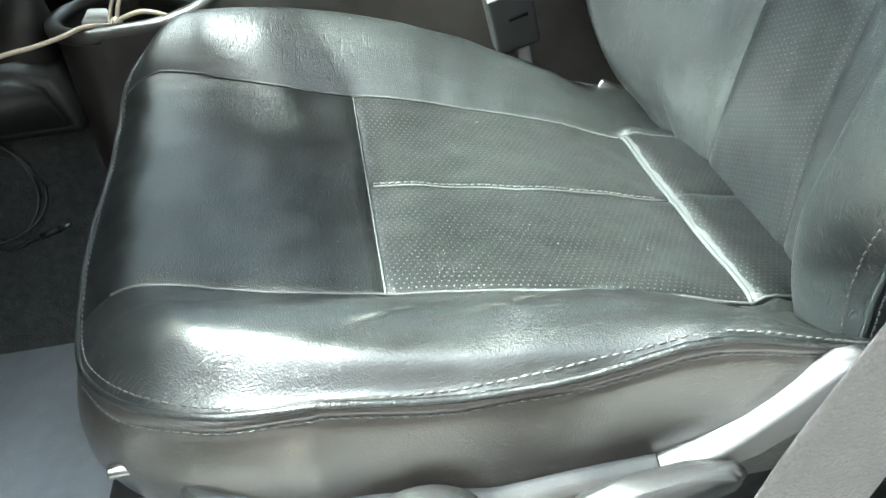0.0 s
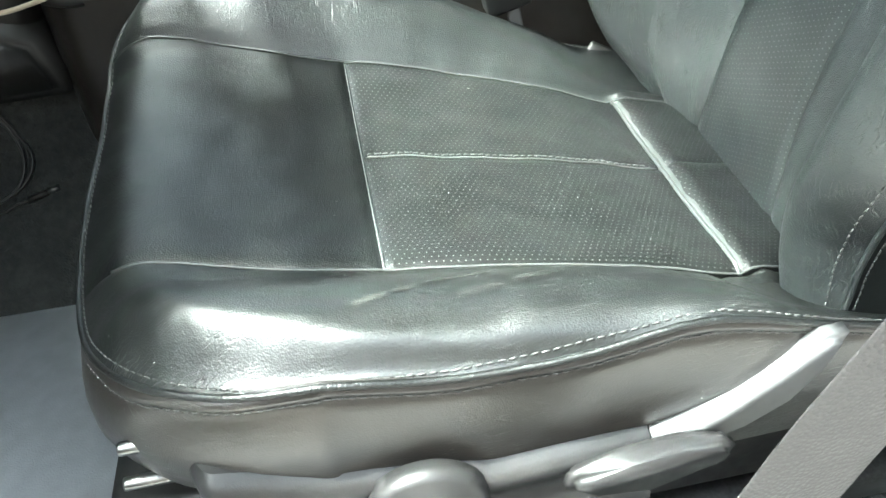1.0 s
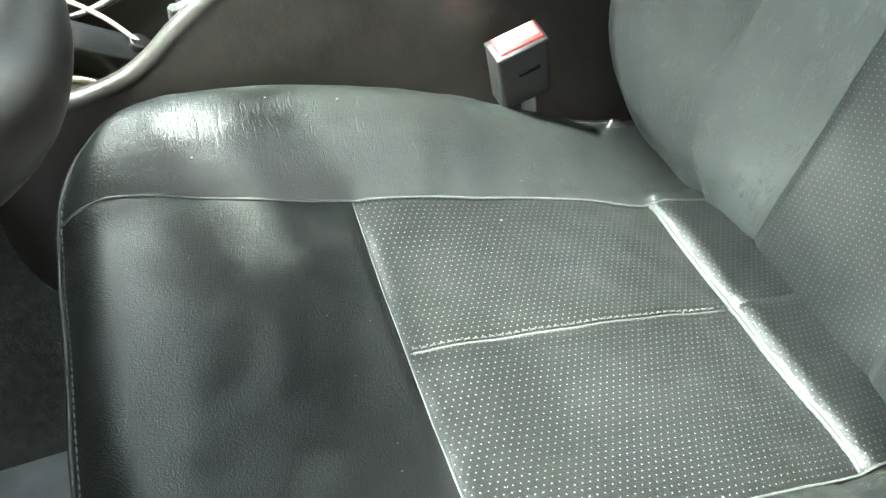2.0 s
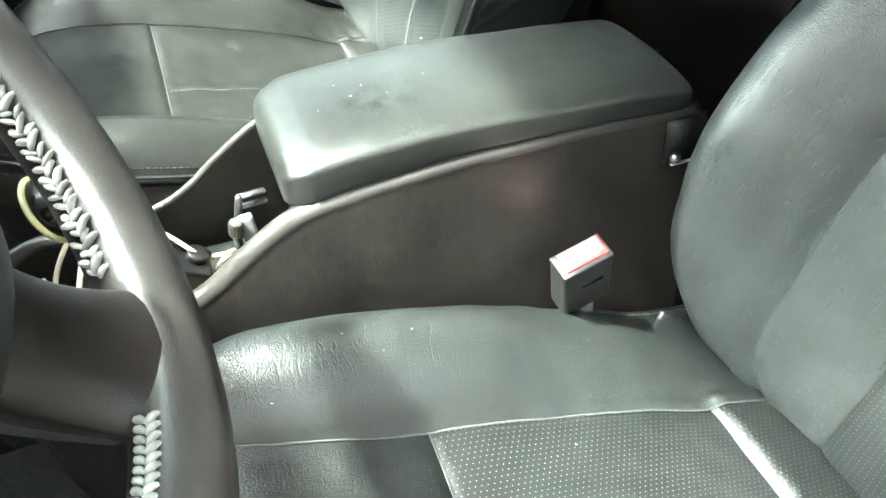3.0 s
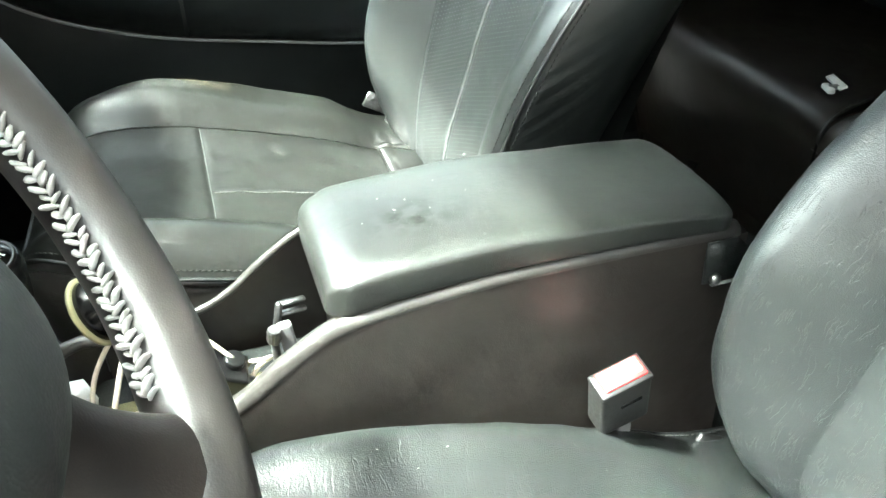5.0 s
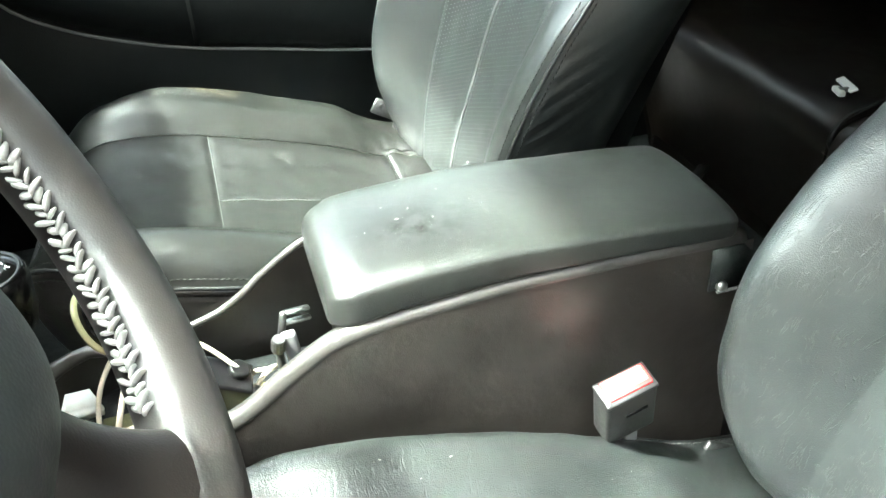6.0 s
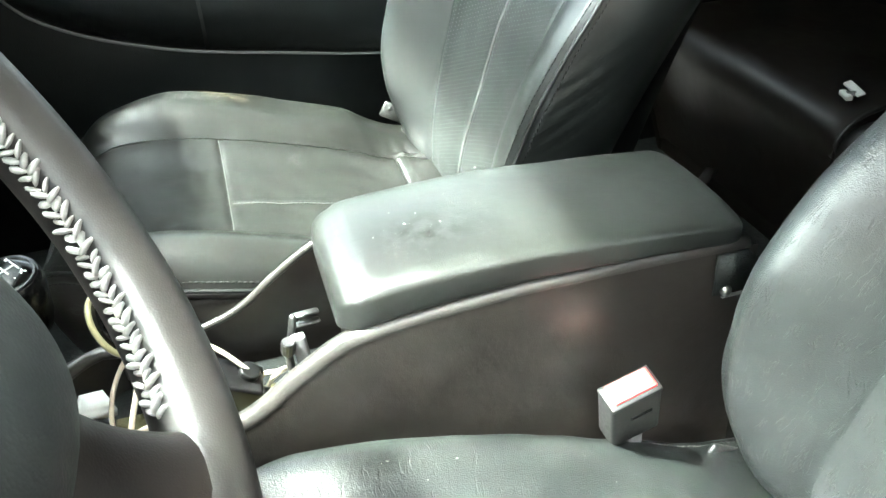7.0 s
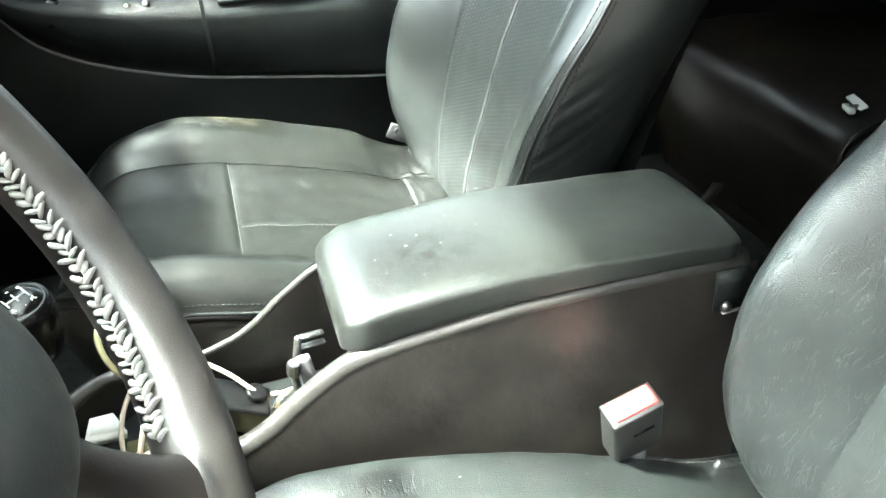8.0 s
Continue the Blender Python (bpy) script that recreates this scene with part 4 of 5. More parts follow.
# ---- passenger door ----
def passenger_door():
    d = thing("door_1", "black vinyl car door with a moulded armrest, closed", "car door", kind="structure")
    low = slab([(-1.2, 0.06), (0.60, 0.06), (0.60, 0.72), (-1.2, 0.72)], 1.165, 1.205, "y", 0.004)
    part("door_panel", low, M_DOOR, d, "plain black lower door panel")
    part("window_frame", slab([(-1.2, 0.72), (0.60, 0.72), (0.60, 0.76), (-1.2, 0.76)], 1.15, 1.205, "y", 0.008), M_DOOR, d, "black window ledge")
    # Deep head over the pane, out of view, added to hold back window light.
    part("shading_head", slab([(-0.52, 1.02), (0.60, 1.02), (0.60, 1.20), (-0.26, 1.20)], 1.15, 1.205, "y", 0.01), M_DOOR, d, "added unseen black window head that cuts the side light")
    part("window_post", slab([(0.55, 0.76), (0.60, 0.76), (0.60, 1.02), (0.55, 1.02)], 1.155, 1.205, "y", 0.008), M_DOOR, d)
    pane = part("pane", slab([(-1.00, 0.76), (0.55, 0.76), (0.55, 1.02), (-0.52, 1.02)], 1.183, 1.187, "y"), M_GLASS, d, "clear door glass", False)
    pane.visible_shadow = False

    def pod(x0, x1, name, label):
        def fn(u, v):
            x = x0 + (x1 - x0) * u
            zb = POD_LOW(x)
            zt = 0.640
            z = zb + (zt - zb) * v
            bulge = 0.060 * math.sin(min(1.0, v / 0.42) * math.pi / 2) ** 0.8
            if v > 0.50:
                bulge -= 0.032 * min(1.0, (v - 0.50) / 0.10)
            return Vector((x, 1.163 - bulge, z))
        return part(name, sheet(fn, spread(40), spread(30), skirt=0.012, down=(0, 1, 0)), M_DOOR, d, label)
    front = pod(-0.60, -0.112, "armrest_front", "moulded black armrest with the window switch")
    back_pod = pod(-0.106, 0.58, "armrest_rear", "padded black armrest with a pull cup")
    part("edge_trim", tube([(-0.60 + 1.18 * i / 60, 1.156, POD_LOW(-0.60 + 1.18 * i / 60) - 0.002) for i in range(61)], 0.0028, 6), M_GREYPLASTIC, d, "thin grey edge bead")
    plate = part("switch_plate", lathe([(0.0, -0.004), (1.0, -0.004), (1.0, 0.001), (0.93, 0.0035), (0.88, 0.0025), (0.0, 0.0025)], 32, pose(-0.203, 1.122, 0.535, 12, 0, 0) @ Matrix.Diagonal((0.036, 0.013, 1, 1))), M_TRIM, front, "grey window switch plate")
    for dx in (-0.014, 0.014):
        part("switch", lathe([(0.006, -0.002), (0.006, 0.004), (0.003, 0.006), (0.0, 0.006)], 12, pose(-0.203 + dx, 1.120, 0.539, 12, 0, 0)), M_STEEL, plate, "bright switch button")
    part("speaker_knob", lathe([(0.022, -0.004), (0.022, 0.006), (0.016, 0.010), (0.0, 0.011)], 20, pose(-0.325, 1.12, 0.545, 60, 0, 0)), M_SHIFT, front, "glossy black round knob")
    part("pull_cup", block((0.17, 0.030, 0.010), 0.0045, 2, pose(0.00, 1.122, 0.533, 12, 0, 0)), M_DARK, back_pod, "dark recessed pull cup")
    part("cup_rim", tube([(0.0 + 0.088 * math.cos(a), 1.122 + 0.017 * math.sin(a), 0.538 - 0.0035 * math.sin(a)) for a in [i * math.tau / 32 for i in range(32)]], 0.003, 6, True), M_TRIM, back_pod, "grey rim round the pull cup")
    return d


POD_LOW = curve_through([-0.62, -0.50, -0.42, -0.403, -0.369, -0.312, -0.25, -0.138, 0.0, 0.195, 0.60], [0.66, 0.63, 0.568, 0.540, 0.496, 0.461, 0.436, 0.405, 0.382, 0.354, 0.330])
passenger_door()


# ---- seats ----
driver = car_seat((0.0, -0.012, 0.0), False, "black leather driver's seat with perforated insert and worn bolster")
seat_trim(driver)
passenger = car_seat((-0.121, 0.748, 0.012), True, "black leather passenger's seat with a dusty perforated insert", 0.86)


def smear_material(name, colour, scale, cover):
    """Dry dust rubbed thinly over a surface, broken up so that the surface shows through."""
    m = bpy.data.materials.new(name)
    m.use_nodes = True
    t = m.node_tree
    t.nodes.clear()
    N, L = t.nodes.new, t.links.new
    out, dry, clear, both = N("ShaderNodeOutputMaterial"), N("ShaderNodeBsdfDiffuse"), N("ShaderNodeBsdfTransparent"), N("ShaderNodeMixShader")
    dry.inputs["Color"].default_value = (*colour, 1)
    co, cloud, cut, uv, edge, mul = N("ShaderNodeTexCoord"), N("ShaderNodeTexNoise"), N("ShaderNodeMapRange"), N("ShaderNodeUVMap"), N("ShaderNodeTexGradient"), N("ShaderNodeMath")
    cloud.inputs["Scale"].default_value, cloud.inputs["Detail"].default_value = scale, 8
    L(co.outputs["Object"], cloud.inputs["Vector"])
    cut.inputs["From Min"].default_value, cut.inputs["From Max"].default_value = 0.40, 0.72
    cut.inputs["To Max"].default_value = cover * 2.2
    L(cloud.outputs[0], cut.inputs["Value"])
    edge.gradient_type = "QUADRATIC_SPHERE"
    L(uv.outputs[0], edge.inputs["Vector"])
    mul.operation = "MULTIPLY"
    L(cut.outputs[0], mul.inputs[0])
    L(edge.outputs["Fac"], mul.inputs[1])
    L(mul.outputs[0], both.inputs[0])
    L(clear.outputs[0], both.inputs[1])
    L(dry.outputs[0], both.inputs[2])
    L(both.outputs[0], out.inputs[0])
    return m


M_TANDUST = smear_material("tan_dust_smear", (0.10, 0.088, 0.058), 45, 0.6)
M_CHALK = smear_material("pale_scuff", (0.050, 0.052, 0.048), 70, 0.7)


def smear(seat, x0, y0, rx, ry, mat, worn, label, turn=0.0):
    """A dusty patch that follows the cushion; x0 and y0 in the seat's own plan."""
    c, w = math.cos(radians(turn)), math.sin(radians(turn))

    def fn(u, v):
        a, b = (2 * u - 1) * rx, (2 * v - 1) * ry
        x, y = x0 + a * c - b * w, y0 + a * w + b * c
        k = 1 if worn else -1
        return Vector((x, k * y, cushion_height(x, y, worn) + 0.0009))
    ob = part("dust_smear", sheet(fn, [i / 20 for i in range(21)], [i / 20 for i in range(21)], uv=lambda u, v: (2 * u - 1, 2 * v - 1)), mat, seat, label)
    return ob


smear(passenger, 0.026, -0.215, 0.060, 0.022, M_TANDUST, False, "tan dust smear on the bolster", 4)
smear(passenger, 0.10, -0.095, 0.022, 0.030, M_CHALK, False, "pale rubbed scuff", 20)
smear(passenger, -0.03, -0.20, 0.11, 0.02, M_CHALK, False, "pale rubbed scuff", -12)
smear(driver, 0.085, -0.190, 0.10, 0.010, M_CHALK, True, "pale rubbed crease", 24)
smear(driver, -0.005, -0.205, 0.05, 0.006, M_CHALK, True, "pale rubbed crease", 30)
smear(driver, 0.05, -0.175, 0.06, 0.006, M_CHALK, True, "pale rubbed crease", 26)
smear(driver, 0.20, -0.19, 0.07, 0.03, M_CHALK, True, "pale rubbed patch", 10)


# ---- centre console ----
RIM = curve_through([-0.30, -0.27, -0.24, -0.18, -0.14, -0.115, -0.09, -0.04, 0.02, 0.10, 0.20, 0.30], [0.398, 0.396, 0.394, 0.396, 0.405, 0.418, 0.438, 0.467, 0.476, 0.481, 0.479, 0.474])
NEAR, FAR = 0.272, 0.424


def console():
    c = thing("centre_console", "black plastic centre console with an open tray and armrest", "centre console", (0, 0, 0))

    def wall(y, name, side):
        def fn(u, v):
            x = -0.235 + 0.541 * u
            zt = RIM(x) - 0.004
            z = zt + (0.20 - zt) * v
            lean = 0.012 * v
            return Vector((x, y + side * lean + side * 0.006 * math.sin(math.pi * u), z))
        bm = sheet(fn, [i / 60 for i in range(61)], spread(18))
        return part(name, bm, M_PLASTIC, c, "scuffed black plastic console side")
    wall(NEAR, "side_wall", -1)
    wall(FAR, "side_wall", 1)
    # rolled rim round the tray: both sides and the rounded front
    path = [(0.298 - 0.533 * i / 60, NEAR + 0.0084 - 0.006 * math.sin(math.pi * (0.533 - 0.533 * i / 60) / 0.541), RIM(0.298 - 0.533 * i / 60) - 0.004) for i in range(61)]
    r = (FAR - NEAR) / 2 - 0.004
    mid = (NEAR + FAR) / 2
    path += [(-0.235 - 0.060 * math.sin(a), mid - r * math.cos(a), 0.391) for a in [math.pi * i / 14 for i in range(1, 14)]]
    path += [(-0.235 + 0.533 * i / 60, FAR - 0.0084 + 0.006 * math.sin(math.pi * (0.533 * i / 60) / 0.541), RIM(-0.235 + 0.533 * i / 60) - 0.004) for i in range(61)]
    part("rim", tube(path, 0.0088, 18, taper=lambda q: 1.0 if q < 0.5 else 0.42 + 0.58 * max(0.0, 1 - (q - 0.5) / 0.08)), M_LITRIM, c, "rounded tray rim, lightened as if sunlit")
    part("front_wall", sheet(lambda u, v: Vector((-0.235 - 0.060 * math.sin(math.pi * u), mid - r * math.cos(math.pi * u), 0.389 - 0.19 * v)), [i / 24 for i in range(25)], [0, 0.3, 0.6, 1]), M_PLASTIC, c)
    part("tray_floor", slab([(-0.240, NEAR + 0.006), (0.29, NEAR + 0.006), (0.29, FAR - 0.006), (-0.240, FAR - 0.006), (-0.285, 0.38), (-0.285, 0.32)], 0.335, 0.343, "z"), M_DOOR, c, "dark tray bottom", False)
    part("bin_front", slab([(NEAR + 0.008, 0.343), (FAR - 0.008, 0.343), (FAR - 0.008, 0.470), (NEAR + 0.008, 0.470)], -0.036, -0.026, "x", 0.002), M_PLASTIC, c, "front wall of the storage bin")
    part("front_body", slab([(-0.52, 0.29), (-0.285, 0.29), (-0.285, 0.31), (-0.300, 0.352), (-0.335, 0.366), (-0.52, 0.366)], NEAR + 0.004, FAR - 0.004, "y", 0.012, 3), M_DARK, c, "plain black plastic console front")
    part("rear_wall", slab([(NEAR, 0.20), (FAR, 0.20), (FAR, 0.472), (NEAR, 0.472)], 0.292, 0.302, "x", 0.003), M_PLASTIC, c)
    # hinge tab with screw at the rear corner
    tab = part("hinge_tab", slab([(0.264, 0.430), (0.263, 0.472), (0.292, 0.472), (0.302, 0.462), (0.305, 0.448), (0.304, 0.430)], NEAR - 0.0085, NEAR - 0.004, "y", 0.0012), M_DOOR, c, "black hinge tab")
    part("screw", lathe([(0.0052, 0.0), (0.0052, 0.002), (0.004, 0.004), (0.002, 0.0052), (0.0, 0.0052)], 14, axes((0.273, NEAR - 0.010, 0.437), (1, 0, 0), (0, 0, 1))), M_STEEL, tab, "bright round screw head")
    part("slot", block((0.034, 0.004, 0.0022), 0.001, 1, pose(0.287, NEAR - 0.010, 0.430)), M_GREYPLASTIC, tab, "worn grey hinge pin")
    # armrest lid: padded, rounded at the front, bevelled at the rear
    x0, x1, y0, y1 = -0.052, 0.291, NEAR - 0.004, FAR - 0.010

    def lid(u, v):
        x = x0 + (x1 - x0) * u
        e0, e1 = min(1.0, (x - x0) / 0.030), min(1.0, (x1 - x) / 0.018)
        inset = 0.018 * (1 - math.sqrt(max(0.0, 1 - (1 - e0) ** 2))) + 0.012 * (1 - math.sqrt(max(0.0, 1 - (1 - e1) ** 2)))
        base = RIM(x) + 0.000
        ht = 0.038 * (0.55 + 0.45 * math.sqrt(max(0.0, 1 - (1 - e0) ** 2))) * (0.70 + 0.30 * math.sqrt(max(0.0, 1 - (1 - e1) ** 2)))
        ht *= 1 - 0.38 * u
        if x < -0.03:
            base = RIM(-0.03) - 0.002
        a = v * math.tau
        ca, sa = math.cos(a), math.sin(a)
        p = 0.32
        yy = math.copysign(abs(ca) ** p, ca)
        zz = math.copysign(abs(sa) ** p, sa)
        y = (y0 + y1) / 2 + ((y1 - y0) / 2 - inset) * yy
        z = base + ht * (0.5 + 0.5 * zz)
        z += 0.004 * (1 - yy * yy) * max(zz, 0) + 0.0010 * noise.noise((x * 20, y * 20, 0.3))
        return Vector((x, y, z))
    us = [s * s * (3 - 2 * s) for s in [i / 50 for i in range(51)]]
    vs = [i / 72 for i in range(73)]
    bm = sheet(lid, us, vs)
    bmesh.ops.remove_doubles(bm, verts=bm.verts, dist=1e-5)
    bmesh.ops.holes_fill(bm, edges=[e for e in bm.edges if e.is_boundary])
    part("armrest_lid", bm, M_LID, c, "padded black vinyl armrest lid")
    return c


console()


def lid_top(x, y):
    return RIM(x) + 0.0385 * (1 - 0.38 * (x + 0.052) / 0.343) + 0.0040 - 0.004 * min(1.0, abs((y - 0.341) / 0.07)) ** 2


armrest_stain = part("dirt_stain", sheet(lambda u, v: Vector((-0.035 + 0.13 * u, 0.280 + 0.08 * v, lid_top(-0.035 + 0.13 * u, 0.280 + 0.08 * v) + 0.0006)),
                                         [i / 16 for i in range(17)], [i / 12 for i in range(13)], uv=lambda u, v: (2 * u - 1, 2 * v - 1)),
                     smear_material("dark_grime", (0.010, 0.010, 0.009), 75, 0.40))
tagged(armrest_stain, "dark mottled grime rubbed into the armrest lid", "stain", kind="stuff")


# ---- steering wheel ----
def steering_wheel():
    w = thing("steering_wheel", "black steering wheel with laced leather cover", "steering wheel")
    a, b = 0.502, 0.058
    up = Vector((-math.sin(a), 0, math.cos(a)))
    n0 = Vector((math.cos(a), 0, math.sin(a)))
    right = Vector((0, 1, 0)) * math.cos(b) + n0 * math.sin(b)
    w.matrix_world = axes((-0.225, 0.004, 0.739), right, up)
    R, rho = 0.183, 0.0200

    def rim_pt(th, ph, rr=rho):
        """th round the wheel, ph round the section: 0 faces the driver, 90 degrees faces inward."""
        rad = R - rr * math.sin(ph)
        return Vector((rad * math.cos(th), rad * math.sin(th), rr * 0.94 * math.cos(ph)))

    def rim_fn(u, v):
        th, ph = u * math.tau, v * math.tau
        rr = rho * (1 + 0.012 * noise.noise((math.cos(th) * 6, math.sin(th) * 6, math.cos(ph) * 1.5)))
        groove = dip(ph - radians(84), 0.0014, 0.10)
        return rim_pt(th, ph, rr - groove)
    bm = sheet(rim_fn, [i / 160 for i in range(161)], [i / 32 for i in range(33)])
    bmesh.ops.remove_doubles(bm, verts=bm.verts, dist=1e-5)
    rim = part("rim", bm, M_WHEEL, w, "smooth black leather rim cover")
    # lacing: chevrons of flat cord on both sides of the cover's seam
    cord = bmesh.new()
    add_tube(cord, [(-0.0030, 0, -0.0004), (-0.0016, 0, 0.0008), (0.0, 0, 0.0012), (0.0016, 0, 0.0008), (0.0030, 0, -0.0004)], 0.0018, 6, taper=lambda q: 0.5 + 0.5 * math.sin(math.pi * q))
    cord_mesh = bpy.data.meshes.new("lace_stitch")
    cord.to_mesh(cord_mesh)
    cord.free()
    for p in cord_mesh.polygons:
        p.use_smooth = True
    cord_mesh.materials.append(M_LACE)
    step = 0.0052 / R
    th = radians(-64)
    while th < radians(66):
        for row in (-1, 1):
            ph = radians(84 + 20 * max(0.0, -0.2 - th) + row * 7.0 + 2.5 * math.sin(th * 91 + row))
            p = rim_pt(th + (0.5 * step if row > 0 else 0) + 0.12 * step * math.sin(th * 57 + 2 * row), ph, rho + 0.0003)
            nn = (p - Vector((R * math.cos(th), R * math.sin(th), 0))).normalized()
            along = Vector((-math.sin(th), math.cos(th), 0))
            across = nn.cross(along)
            way = (along * (0.8 + 0.35 * math.sin(th * 73 + row)) * row + across).normalized()
            size = 1.25 + 0.25 * math.sin(th * 117 + 3 * row)
            piece("lace_stitch", cord_mesh, rim, axes(p, way, nn.cross(way)) @ Matrix.Diagonal((size, 0.9 + 0.2 * math.sin(th * 51), size, 1)))
        th += step
    th = radians(-110)
    while th < radians(-89):
        for row in (-1, 1):
            ph = radians(86 + row * 8)
            p = rim_pt(th + (0.5 * step if row > 0 else 0), ph, rho + 0.0002)
            nn = (p - Vector((R * math.cos(th), R * math.sin(th), 0))).normalized()
            along = Vector((-math.sin(th), math.cos(th), 0))
            way = (along * 0.75 * row + nn.cross(along)).normalized()
            piece("lace_stitch", cord_mesh, rim, axes(p, way, nn.cross(way)))
        th += step
    # spokes run from the hub to the rim, dished towards the column
    for deg, half in ((-79, 10.0), (-136, 12), (8, 11), (172, 11)):
        c0 = radians(deg)

        def spoke(u, v, c0=c0, half=half):
            rad = 0.060 + (R - 0.003 - 0.060) * u
            wide = radians(half) * R * (0.80 + 0.45 * u ** 4 + 0.35 * (1 - u) ** 3)
            t = v * math.tau
            c = math.copysign(abs(math.cos(t)) ** 0.6, math.cos(t))
            s = c * wide
            h = math.copysign(abs(math.sin(t)) ** 0.7, math.sin(t)) * (0.011 + 0.005 * u) * (1 - 0.35 * u ** 5)
            if math.sin(t) > 0:
                h -= 0.016 * max(0.0, (-0.15 - c) / 0.85) ** 1.1 * math.sin(math.pi * min(1.0, 0.25 + 0.75 * u)) ** 0.5
            dish = -0.005 - 0.011 * math.sin(math.pi * u) + 0.010 * u ** 3
            return Vector((rad * math.cos(c0) - s * math.sin(c0), rad * math.sin(c0) + s * math.cos(c0), dish + h))
        bm = sheet(spoke, [i / 24 for i in range(25)], [i / 28 for i in range(29)])
        bmesh.ops.remove_doubles(bm, verts=bm.verts, dist=1e-5)
        part("spoke", bm, M_SPOKE, w, "brownish black plastic spoke")

    def pad(u, v):
        t = v * math.tau
        sx = 0.077 * math.copysign(abs(math.cos(t)) ** 0.75, math.cos(t))
        sy = 0.088 * math.copysign(abs(math.sin(t)) ** 0.75, math.sin(t))
        lift = -0.040 + 0.062 * math.sqrt(max(0.0, 1 - u ** 5))
        return Vector((sx * u, sy * u - 0.026, lift))
    bm = sheet(pad, [i / 30 for i in range(31)], [i / 48 for i in range(49)])
    bmesh.ops.remove_doubles(bm, verts=bm.verts, dist=1e-5)
    part("hub_pad", bm, M_HUB, w, "padded black hub cover")
    return w


steering_wheel()


# ---- seat belt and buckle ----
def seat_buckle():
    b = thing("seat_belt_buckle", "black seat belt buckle with red release button", "buckle")
    ex, ez = Vector((0.972, 0.07, 0.215)), Vector((-0.21, -0.24, 0.95))
    b.matrix_world = axes((0.1625, 0.2145, 0.402), ex, ez.cross(ex))     # x along the slot, z up out of it
    part("body", block((0.046, 0.024, 0.066), 0.004, 3, pose(0, 0, -0.033)), M_BUCKLE, b, "satin black plastic buckle body")
    part("collar", block((0.0465, 0.0245, 0.005), 0.002, 2, pose(0, 0, -0.003)), M_TRIM, b, "grey plastic edge frame")
    part("button", block((0.034, 0.0135, 0.004), 0.0012, 2, pose(0.001, 0.0018, 0.0008)), M_BUTTON, b, "release button with its glare painted pale")
    part("button_edge", block((0.038, 0.0185, 0.004), 0.0012, 2, pose(0.001, 0.0004, -0.0002)), M_RED, b, "bright red edge round the button")
    part("slot", block((0.020, 0.002, 0.004), 0.0006, 1, pose(0.004, -0.0118, -0.028)), M_SHIFT, b, "sunk black slot")
    part("stalk", block((0.014, 0.006, 0.10), 0.002, 1, pose(0.004, -0.004, -0.10)), M_GREYPLASTIC, b, "grey metal stalk")
    return b


seat_buckle()


def seat_belt():
    belt = thing("seat_belt", "pale grey woven seat belt hanging at the doorway", "seat belt")
    path = bezier_path([(0.055, -0.352, 0.13), (0.085, -0.372, 0.235), (0.108, -0.383, 0.31), (0.1325, -0.388, 0.378), (0.148, -0.389, 0.42), (0.172, -0.389, 0.47), (0.222, -0.388, 0.57), (0.37, -0.387, 0.85), (0.47, -0.385, 1.05)], 8)

    def fn(u, v):
        i = min(int(u * (len(path) - 1)), len(path) - 2)
        p = path[i].lerp(path[i + 1], u * (len(path) - 1) - i)
        way = (path[i + 1] - path[i]).normalized()
        across = Vector((way.z, 0, -way.x))
        t = v * math.tau
        return p + across * (0.0235 * math.copysign(abs(math.cos(t)) ** 0.5, math.cos(t))) + Vector((0, 0.0011 * math.sin(t), 0))
    bm = sheet(fn, [i / 60 for i in range(61)], [i / 16 for i in range(17)])
    bmesh.ops.remove_doubles(bm, verts=bm.verts, dist=1e-5)
    part("webbing", bm, M_WEB, belt, "woven grey webbing")
    part("guide", block((0.07, 0.02, 0.04), 0.008, 2, pose(0.475, -0.382, 1.06)), M_DARK, belt, "black belt guide")
    part("anchor", block((0.06, 0.012, 0.03), 0.003, 1, pose(0.05, -0.352, 0.128)), M_DULL, belt, "steel floor anchor")
    return belt


seat_belt()


